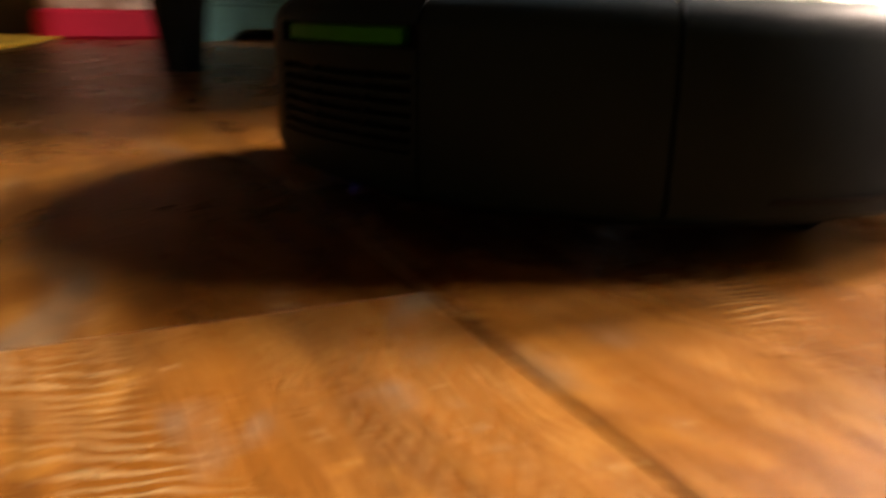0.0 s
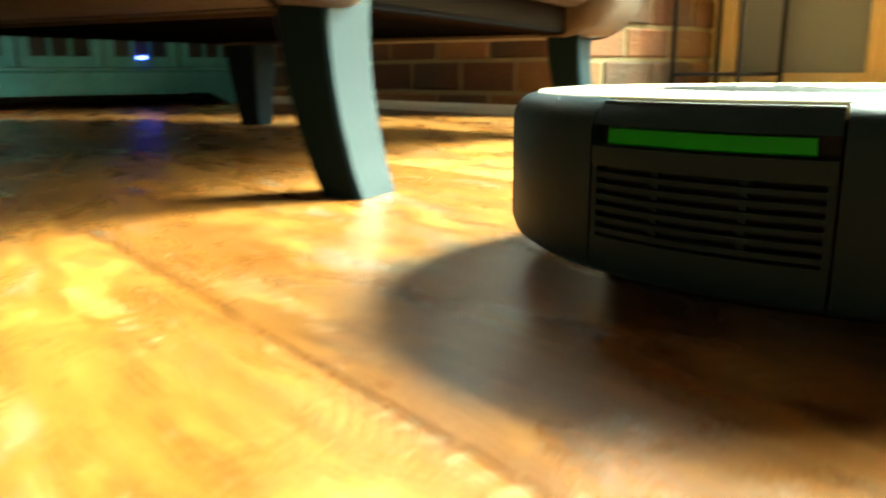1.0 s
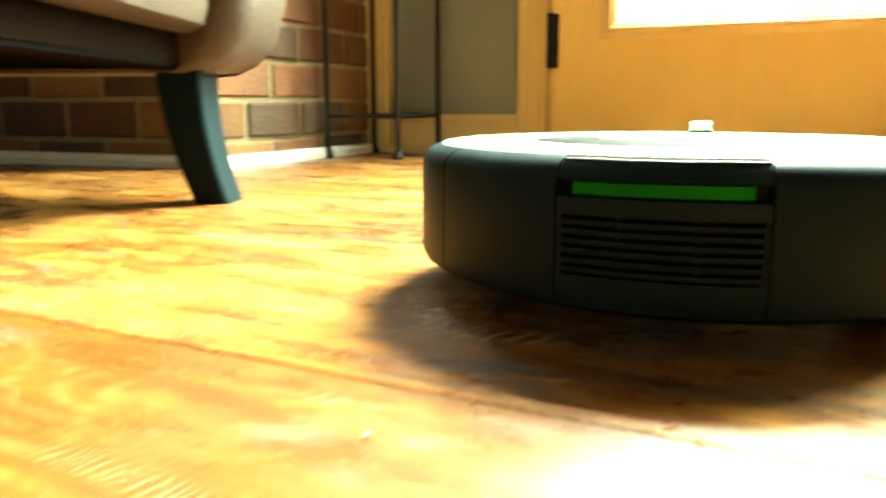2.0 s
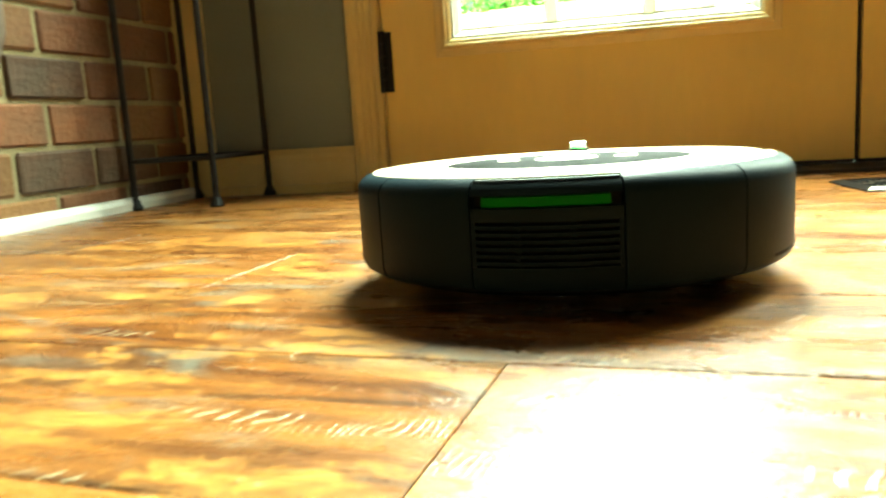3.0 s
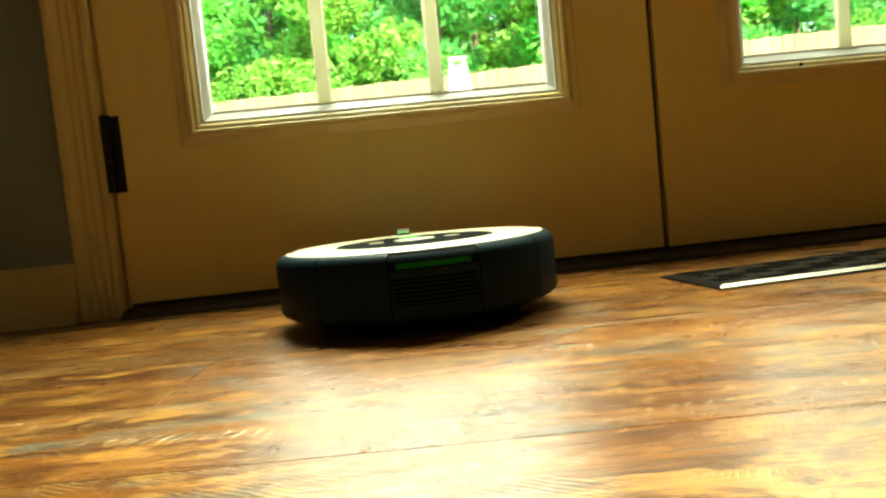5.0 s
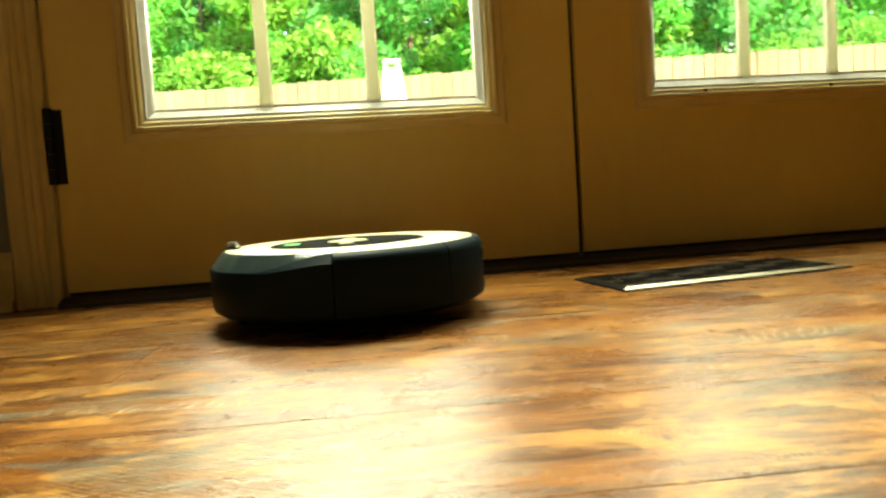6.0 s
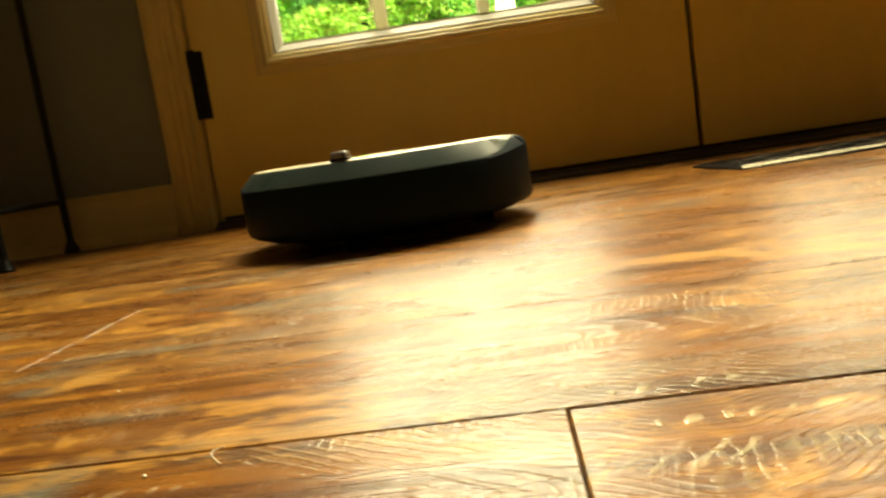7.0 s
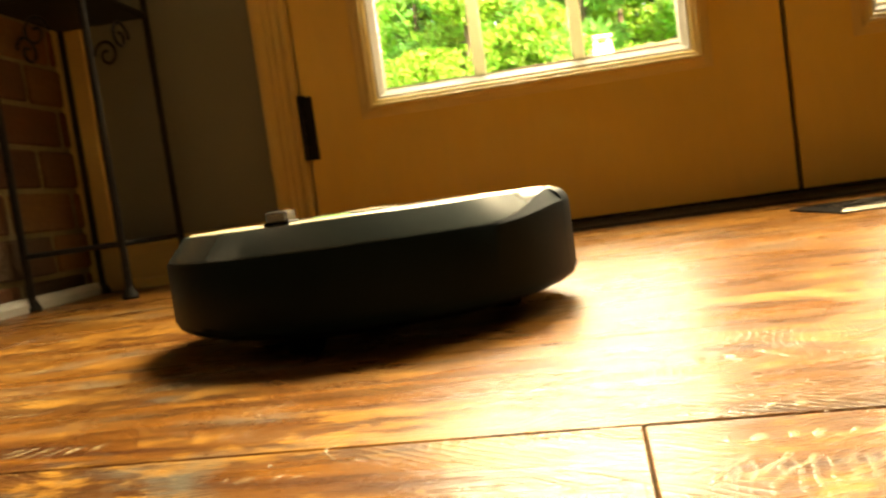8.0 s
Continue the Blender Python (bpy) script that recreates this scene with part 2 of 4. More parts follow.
LEATHER = mat("brown_leather", (0.052, 0.038, 0.025), 0.42, spec=0.3, grain=0.22, scale=140, bump=0.35, second=(0.045, 0.024, 0.015), patch=5)
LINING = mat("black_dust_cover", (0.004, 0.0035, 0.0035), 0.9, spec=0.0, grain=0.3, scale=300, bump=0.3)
RAIL_SHADE = mat("shaded_rail_brown", (0.007, 0.0045, 0.003), 0.95, spec=0.0, grain=0.3, scale=300, bump=0.3)
LEG_WOOD = mat("espresso_wood", (0.003, 0.011, 0.014), 0.42, spec=0.07, grain=0.3, scale=60, bump=0.08, stretch=(8, 8, 1), second=(0.005, 0.010, 0.013))
TEAL = mat("distressed_turquoise_paint", (0.07, 0.30, 0.31), 0.5, grain=0.25, scale=60, bump=0.2, second=(0.04, 0.20, 0.22), patch=8)
CABINET_SHADE = mat("cabinet_shade", (0.02, 0.025, 0.025), 0.8, grain=0.2)
RED = mat("red_fabric", (0.82, 0.02, 0.07), 0.7, grain=0.2, scale=200, bump=0.3)
SPOT_FABRIC = mat("spotted_cream_fabric", (0.85, 0.70, 0.60), 0.8, grain=0.2, scale=60, second=(0.45, 0.30, 0.22), patch=14, spread=0.15)
YELLOW = mat("yellow_patch", (0.85, 0.56, 0.07), 0.75, grain=0.25, scale=200, bump=0.3)
PLASTIC = mat("charcoal_plastic", (0.0065, 0.0155, 0.0215), 0.45, spec=0.06, grain=0.12, scale=500, bump=0.06, patch=20)
PLASTIC_DARK = mat("black_plastic", (0.003, 0.003, 0.003), 0.6, spec=0.1, grain=0.15, scale=400, bump=0.05)
# pale copy of the register's bronze that carries a glint in its colour
GLINT_BRONZE = mat("bronze_glint", (0.80, 0.72, 0.58), 0.2, 0.95, grain=0.12, scale=150, bump=0.05)
BEVEL_GLOSS = mat("glossy_grey_bumper_band", (0.030, 0.050, 0.050), 0.26, grain=0.08, scale=200, patch=15)
TOP_SILVER = mat("pale_champagne_plastic", (0.78, 0.69, 0.48), 0.33, 0.10, grain=0.06, scale=300, bump=0.03, patch=15)
GREEN = mat("green_latch_plastic", (0.002, 0.15, 0.003), 0.45, grain=0.05, spec=0.15)
GREEN_LIGHT = glow("green_status_light", (0.1, 0.9, 0.15), 0.15)
BLUE_LIGHT = glow("blue_status_light", (0.05, 0.08, 1.0), 1.2)
CHROME = mat("clear_chromed_plastic", (0.72, 0.74, 0.76), 0.08, 0.85, grain=0.05)
RUBBER = mat("black_rubber", (0.004, 0.004, 0.004), 0.9, spec=0.05, grain=0.3, scale=200, bump=0.4)
CRUMB = mat("pale_lint", (0.72, 0.66, 0.54), 0.8, grain=0.15, scale=400)
GRASS = mat("lawn", (0.10, 0.20, 0.03), 0.9, grain=0.5, scale=30, bump=0.6, second=(0.16, 0.22, 0.05), patch=0.8)
FENCE_WOOD = mat("weathered_fence_wood", (0.24, 0.185, 0.12), 0.85, grain=0.3, scale=30, bump=0.4, stretch=(6, 6, 0.6), per_piece=0.2)
BARK = mat("bark", (0.10, 0.075, 0.05), 0.9, grain=0.4, scale=30, bump=0.8, stretch=(4, 4, 1))
PATIO = mat("patio_concrete", (0.42, 0.40, 0.36), 0.85, grain=0.25, scale=40, bump=0.3)


def leaf_material(name, color):
    m = bpy.data.materials.new(name)
    m.use_nodes = True
    n, l = m.node_tree.nodes, m.node_tree.links
    p = n["Principled BSDF"]
    geo = n.new("ShaderNodeNewGeometry")
    hsv = n.new("ShaderNodeHueSaturation")
    hsv.inputs["Color"].default_value = (*color, 1)
    for inp, k, c in (("Hue", 0.06, 0.47), ("Value", 0.9, 0.6)):
        q = n.new("ShaderNodeMath")
        q.operation = "MULTIPLY_ADD"
        q.inputs[1].default_value, q.inputs[2].default_value = k, c
        l.new(geo.outputs["Random Per Island"], q.inputs[0])
        l.new(q.outputs[0], hsv.inputs[inp])
    l.new(hsv.outputs[0], p.inputs["Base Color"])
    p.inputs["Roughness"].default_value = 0.5
    tr, mix = n.new("ShaderNodeBsdfTranslucent"), n.new("ShaderNodeMixShader")
    l.new(hsv.outputs[0], tr.inputs["Color"])
    mix.inputs[0].default_value = 0.55
    l.new(p.outputs[0], mix.inputs[1])
    l.new(tr.outputs[0], mix.inputs[2])
    l.new(mix.outputs[0], n["Material Output"].inputs["Surface"])
    return m


LEAVES = [leaf_material("leaf_green", (0.15, 0.46, 0.08)), leaf_material("leaf_light_green", (0.22, 0.47, 0.08)), leaf_material("leaf_deep_green", (0.13, 0.42, 0.10))]


# ------------------------------------------------------------------ mesh tools
def mesh_object(name, bm, material, parent=None, smooth=False):
    me = bpy.data.meshes.new(name)
    bm.normal_update()
    if smooth:
        for f in bm.faces:
            f.smooth = True
        for e in bm.edges:
            if len(e.link_faces) == 2 and e.calc_face_angle(0) > radians(32):
                e.smooth = False
    bm.to_mesh(me)
    bm.free()
    if material:
        me.materials.append(material)
    ob = new(name, me)
    ob.parent = parent
    return ob


def part(name, bm, material, parent, label="", smooth=False):
    return tagged(mesh_object(name, bm, material, parent, smooth), label)


def empty(name, m=None):
    ob = new(name)
    ob.empty_display_size = 0.05
    if m is not None:
        ob.matrix_world = m
    return ob


def box(lo, hi, bevel=0.0, segments=2, bm=None, m=None):
    bm = bm or bmesh.new()
    size = [h - l for l, h in zip(lo, hi)]
    mid = [(l + h) / 2 for l, h in zip(lo, hi)]
    mm = Matrix.LocRotScale(mid, None, size)
    made = bmesh.ops.create_cube(bm, size=1, matrix=(m @ mm) if m is not None else mm)["verts"]
    if bevel:
        edges = {e for v in made for e in v.link_edges}
        bmesh.ops.bevel(bm, geom=list(edges), offset=bevel, segments=segments, profile=0.5, affect="EDGES")
    return bm


def rod(a, b, r0, r1=None, sides=10, bm=None):
    """A round bar from a to b."""
    bm = bm or bmesh.new()
    a, b = Vector(a), Vector(b)
    turn = (b - a).to_track_quat("Z", "Y").to_matrix().to_4x4()
    bmesh.ops.create_cone(bm, cap_ends=True, segments=sides, radius1=r0, radius2=r0 if r1 is None else r1, depth=(b - a).length,
                          matrix=Matrix.Translation((a + b) / 2) @ turn)
    return bm


def sweep(profile, start, end, steps, bm=None, caps=True):
    """Turn a closed outline of (radius, height) about z from one angle to another, in degrees."""
    bm = bm or bmesh.new()
    full = abs(end - start) >= 359.9
    rings = []
    for i in range(steps if full else steps + 1):
        a = radians(start + (end - start) * i / steps)
        rings.append([bm.verts.new((r * math.cos(a), r * math.sin(a), z)) for r, z in profile])
    count = len(profile)
    for i in range(len(rings) if full else len(rings) - 1):
        p, q = rings[i], rings[(i + 1) % len(rings)]
        for k in range(count):
            bm.faces.new((p[k], q[k], q[(k + 1) % count], p[(k + 1) % count]))
    if caps and not full:
        bm.faces.new(rings[0])
        bm.faces.new(rings[-1][::-1])
    bmesh.ops.recalc_face_normals(bm, faces=bm.faces)
    return bm


def loft(sections, bm=None, closed=True):
    """Skin rings of equal length one after another, with end caps."""
    bm = bm or bmesh.new()
    rings = [[bm.verts.new(p) for p in s] for s in sections]
    count = len(rings[0])
    for p, q in zip(rings, rings[1:]):
        for k in range(count):
            bm.faces.new((p[k], p[(k + 1) % count], q[(k + 1) % count], q[k]))
    bm.faces.new(rings[0][::-1])
    bm.faces.new(rings[-1])
    bmesh.ops.recalc_face_normals(bm, faces=bm.faces)
    return bm


def rounded_rect(x0, x1, y0, y1, r, z, seg=5):
    pts = []
    for cx, cy, a0 in ((x1 - r, y1 - r, 0), (x0 + r, y1 - r, 90), (x0 + r, y0 + r, 180), (x1 - r, y0 + r, 270)):
        for i in range(seg + 1):
            a = radians(a0 + 90 * i / seg)
            pts.append((cx + r * math.cos(a), cy + r * math.sin(a), z))
    return pts


# ------------------------------------------------------------------ the room
WALL_X = 2.045          # inner face of the wall with the doors
TILT_PLANK = -4.5       # the planks run almost along that wall
ROOM = (-4.6, WALL_X, -4.4, 3.5, 2.6)
HINGE_Y, MEET_Y, FAR_Y = 1.214, 0.375, -0.464
DOOR_TOP = 2.05


def structure(name, bm, material, label, category):
    return tagged(mesh_object(name, bm, material), label, category, kind="structure")


x0, x1, y0, y1, top = ROOM
sub = structure("floor", box((x0 - 0.15, y0 - 0.15, -0.12), (x1 + 0.15, y1 + 0.15, -0.012)), SUBFLOOR, "rustic hand-scraped orange-brown plank floor with a varnished shine", "floor")
structure("ceiling", box((x0 - 0.15, y0 - 0.15, top), (x1 + 0.15, y1 + 0.15, top + 0.12)), CEILING_PAINT, "plain off-white painted ceiling", "ceiling")
structure("wall_west", box((x0 - 0.15, y0, -0.012), (x0, y1, top)), WALL_BACK, "plain warm beige painted wall", "wall")
structure("wall_south", box((x0 - 0.15, y0 - 0.15, -0.012), (x1 + 0.15, y0, top)), WALL_BACK, "plain warm beige painted wall", "wall")
structure("wall_north", box((x0 - 0.15, y1, -0.012), (x1 + 0.15, y1 + 0.15, top)), WALL_BACK, "plain warm beige painted wall behind the cabinet", "wall")
east = bmesh.new()
box((x1, HINGE_Y + 0.03, -0.012), (x1 + 0.15, y1, top), bm=east)
box((x1, y0, -0.012), (x1 + 0.15, FAR_Y - 0.03, top), bm=east)
box((x1, FAR_Y - 0.03, DOOR_TOP + 0.03), (x1 + 0.15, HINGE_Y + 0.03, top), bm=east)
structure("wall_east", east, WALL_PAINT, "sage grey painted wall around the french doors", "wall")


def fluted(name, ya, yb, z0, z1, face, label):
    """Door casing: a flat board with raised bead at its edges and three shallow flutes."""
    w = yb - ya
    prof = [(0, 0), (0, 0.012), (0.004, 0.016), (0.012, 0.016), (0.016, 0.012)]
    for k in range(3):
        c = 0.016 + (w - 0.032) * (k + 0.5) / 3
        prof += [(c - 0.006, 0.012), (c - 0.002, 0.009), (c + 0.002, 0.009), (c + 0.006, 0.012)]
    prof += [(w - 0.016, 0.012), (w - 0.012, 0.016), (w - 0.004, 0.016), (w, 0.012), (w, 0)]
    bm = loft([[(face - d, ya + u, z) for u, d in prof] for z in (z0, z1)])
    return structure(name, bm, TRIM_PAINT, label, "door casing")


fluted("trim_1", HINGE_Y + 0.008, HINGE_Y + 0.077, 0, DOOR_TOP + 0.02, WALL_X + 0.002, "cream fluted door casing beside the hinges")
fluted("trim_2", FAR_Y - 0.083, FAR_Y - 0.008, 0, DOOR_TOP + 0.02, WALL_X + 0.002, "cream fluted door casing")
structure("trim_3", box((WALL_X - 0.014, FAR_Y - 0.083, DOOR_TOP + 0.021), (WALL_X, HINGE_Y + 0.083, DOOR_TOP + 0.10), 0.003), TRIM_PAINT, "cream head casing above the doors", "door casing")
structure("trim_4", box((WALL_X - 0.030, 1.602, 0), (WALL_X, 1.664, top), 0.004), TRIM_PAINT, "cream corner board between brick and painted wall", "trim")


def baseboard(name, ya, yb):
    prof = [(0, 0), (0.014, 0), (0.014, 0.062), (0.011, 0.070), (0.011, 0.078), (0.005, 0.090), (0, 0.090)]
    bm = loft([[(WALL_X - d, y, z) for d, z in prof] for y in (ya, yb)])
    ob = structure(name, bm, TRIM_PAINT, "cream moulded baseboard on the painted wall", "baseboard")
    shoe = [(0.014, 0)] + [(0.014 + 0.014 * math.cos(radians(a)), 0.018 * math.sin(radians(a))) for a in (0, 25, 50, 75, 90)]
    part("shoe_moulding", loft([[(WALL_X - d, y, z) for d, z in shoe] for y in (ya, yb)]), TRIM_PAINT, ob)
    return ob


baseboard("baseboard_1", HINGE_Y + 0.0775, 1.601)
baseboard("baseboard_2", y0, FAR_Y - 0.0835)
jamb = bmesh.new()
box((WALL_X + 0.003, HINGE_Y + 0.004, 0), (WALL_X + 0.148, HINGE_Y + 0.029, DOOR_TOP + 0.005), bm=jamb)
box((WALL_X + 0.003, FAR_Y - 0.029, 0), (WALL_X + 0.148, FAR_Y - 0.004, DOOR_TOP + 0.005), bm=jamb)
box((WALL_X + 0.003, FAR_Y - 0.029, DOOR_TOP + 0.006), (WALL_X + 0.148, HINGE_Y + 0.029, DOOR_TOP + 0.029), bm=jamb)
structure("door_jamb", jamb, TRIM_PAINT, "cream door jamb", "door frame")
sill = loft([[(x, y, z) for x, z in ((1.992, -0.002), (1.996, 0.006), (2.02, 0.013), (2.19, 0.013), (2.19, -0.002))] for y in (FAR_Y - 0.028, HINGE_Y + 0.006)])
structure("threshold", sill, BRONZE, "dark bronze door threshold under the doors", "threshold")


def french_door(name, ya, yb, handed, label, gz0=0.261):
    """A glazed leaf between ya and yb, with a moulded lite frame, grille bars and panes."""
    face, back = WALL_X - 0.010, WALL_X + 0.034
    ga, gb, gz1 = ya + 0.131, yb - 0.118, 1.875
    leaf = bmesh.new()
    box((face, ya, 0.020), (back, ga + 0.004, DOOR_TOP - 0.004), bm=leaf)
    box((face, gb - 0.004, 0.020), (back, yb, DOOR_TOP - 0.004), bm=leaf)
    box((face, ga + 0.0035, 0.020), (back, gb - 0.0035, gz0 + 0.004), 0.0, 1, bm=leaf)
    box((face, ga + 0.0035, gz1 - 0.004), (back, gb - 0.0035, DOOR_TOP - 0.004), 0.0, 1, bm=leaf)
    door = tagged(mesh_object(name, leaf, DOOR_PAINT), label, "door", "double french doors", "structure")
    def mitred(prof):
        """A moulding of one profile (inwards, towards the room) run round the glass with mitred corners."""
        bm = bmesh.new()
        vs = [[bm.verts.new((face - d, cy + sy * o, cz + sz * o)) for o, d in prof] for cy, cz, sy, sz in ((ga, gz0, 1, 1), (gb, gz0, -1, 1), (gb, gz1, -1, -1), (ga, gz1, 1, -1))]
        for i in range(4):
            p, q = vs[i], vs[(i + 1) % 4]
            for k in range(len(prof)):
                bm.faces.new((p[k], q[k], q[(k + 1) % len(prof)], p[(k + 1) % len(prof)]))
        bmesh.ops.recalc_face_normals(bm, faces=bm.faces)
        return bm

    # sloping outer flange, bead and cove in cream, then the white glazing bead against the glass
    frame_ob = part("window_frame", mitred([(-0.014, -0.006), (-0.014, 0.0022), (-0.011, 0.0034), (-0.001, 0.0044), (0.0, 0.0088), (0.003, 0.0115), (0.0075, 0.0115), (0.010, 0.0085), (0.0145, 0.0075), (0.0185, 0.003), (0.0185, -0.022), (0.006, -0.022)]), TRIM_PAINT, door, "cream moulded lite frame")
    part("glazing_bead", mitred([(0.0187, 0.001), (0.022, 0.0015), (0.0235, -0.002), (0.031, -0.010), (0.033, -0.014), (0.033, -0.022), (0.0187, -0.022)]), GRILLE_WHITE, door, "white glazing bead")
    spots = ((ga + 0.13, gz0 + 0.012), (gb - 0.09, gz0 + 0.012), ((ga + gb) / 2 + 0.04, gz0 + 0.012)) if handed > 0 else ((0.138, gz0 + 0.012), (-0.105, gz0 + 0.012))
    for y, z in spots:
        r = 0.0018 if handed > 0 else 0.0034
        part("screw_plug", rod((face - 0.0070, y, z), (face - 0.0090, y, z), r, sides=8), TRIM_PAINT if handed > 0 else BRONZE, frame_ob, "painted screw head" if handed > 0 else "dark screw head")
    inner_a, inner_b, za, zb = ga + 0.031, gb - 0.031, gz0 + 0.031, gz1 - 0.031
    part("spacer", box((face + 0.016, inner_a, za), (face + 0.022, inner_b, za + 0.006)), GRILLE_WHITE, door, "white glazing spacer")
    cols, rows = 3, 5
    for i in range(1, cols):
        y = inner_a + (inner_b - inner_a) * i / cols
        part("grille_bar", box((face + 0.014, y - 0.011, za), (face + 0.026, y + 0.011, zb), 0.003, 1), GRILLE_BAR, door, "white upright grille bar")
    for j in range(1, rows):
        z = za + (zb - za) * j / rows
        part("grille_bar", box((face + 0.0155, inner_a, z - 0.011), (face + 0.0245, inner_b, z + 0.011), 0.003, 1), GRILLE_BAR, door, "white grille rail")
    pane = part("pane", box((face + 0.0285, inner_a - 0.003, za - 0.003), (face + 0.0325, inner_b + 0.003, zb + 0.003)), GLASS, door, "clear insulated glass")
    pane.visible_shadow = False
    part("weather_strip", box((face + 0.004, ya, 0.0138), (back, yb, 0.0198)), GASKET, door, "black door sweep")
    hy = yb if handed > 0 else ya
    for z in (0.189, 0.98, 1.76):
        h = part("hinge", box((face - 0.0015, hy - 0.016 if handed > 0 else hy + 0.001, z), (face - 0.0002, hy - 0.001 if handed > 0 else hy + 0.016, z + 0.114), 0.0005, 1), HINGE_BLACK, door, "black butt hinge")
        for k in range(5):
            part("knuckle", rod((face - 0.006, hy + 0.003 * handed, z + 0.0232 * k), (face - 0.006, hy + 0.003 * handed, z + 0.0232 * k + 0.0229), 0.0068, sides=12), HINGE_BLACK, h)
    return door


french_door("door_1", MEET_Y + 0.004, HINGE_Y, 1, "closed cream french door with white grilles and black hinges")
french_door("door_2", FAR_Y, MEET_Y - 0.005, -1, "closed cream french door beside the floor register", 0.274)
structure("astragal", box((WALL_X + 0.002, MEET_Y - 0.0045, 0.016), (WALL_X + 0.03, MEET_Y + 0.0035, DOOR_TOP - 0.004)), GASKET, "black weather seal between the two doors", "door seal")

# ------------------------------------------------------------------ brick chimney in the corner
CHIM = pose(1.466, 1.666, 0)      # x along the face towards the doors, y along the face going away
CH_X, CH_Y = WALL_X - 1.466 - 0.001, 1.83
chimney = tagged(empty("chimney", CHIM), "exposed red-brown brick chimney with tan mortar joints", "chimney", kind="structure")
core = part("mortar_core", box((-0.003, -0.003, 0.0), (CH_X, CH_Y - 0.004, top)), MORTAR, chimney, "tan mortar joints")
strip_profile = [(0, 0), (0.020, 0), (0.020, 0.012), (0.016, 0.019), (0.008, 0.022), (0, 0.022)]
part("base_strip", loft([[(x, -0.009 - d, z) for d, z in strip_profile] for x in (-0.028, CH_X)]), GRILLE_WHITE, chimney, "white painted strip along the foot of the brick")
part("base_strip", loft([[(-0.009 - d, y, z) for d, z in strip_profile] for y in (-0.0085, CH_Y)]), GRILLE_WHITE, chimney, "white painted strip along the foot of the brick")


# ------------------------------------------------------------------ armchair
CHAIR = pose(0.664, 1.539, 0, 0, 0, 20.0)      # x from the first leg to the second, y away from the doors


def curved_leg(out):
    """A sabre leg: square, tapering, sweeping outwards along -y towards its foot."""
    secs = []
    for i in range(9):
        s = i / 8
        z = 0.156 * (1 - s)
        y = -out * s ** 2.1
        a, b = 0.0325 - 0.0048 * s, 0.026 - 0.0064 * s
        c = 0.003
        secs.append([(dx, y + dy, z) for dx, dy in ((a, b - c), (a - c, b), (-a + c, b), (-a, b - c), (-a, -b + c), (-a + c, -b), (a - c, -b), (a, -b + c))])
    return loft(secs)


def taper_leg():
    secs = []
    for i in range(3):
        s = i / 2
        a, c = 0.036 - 0.014 * s, 0.003
        secs.append([(dx + 0.006 * s, dy, 0.156 * (1 - s)) for dx, dy in ((a, a - c), (a - c, a), (-a + c, a), (-a, a - c), (-a, -a + c), (-a + c, -a), (a - c, -a), (a, -a + c))])
    return loft(secs)


ARM = ((0.150, -0.045), (0.146, -0.015), (0.150, 0.020), (0.163, 0.052), (0.190, 0.078), (0.24, 0.095), (0.32, 0.098), (0.50, 0.076), (0.58, 0.055), (0.615, 0.020), (0.625, -0.02))


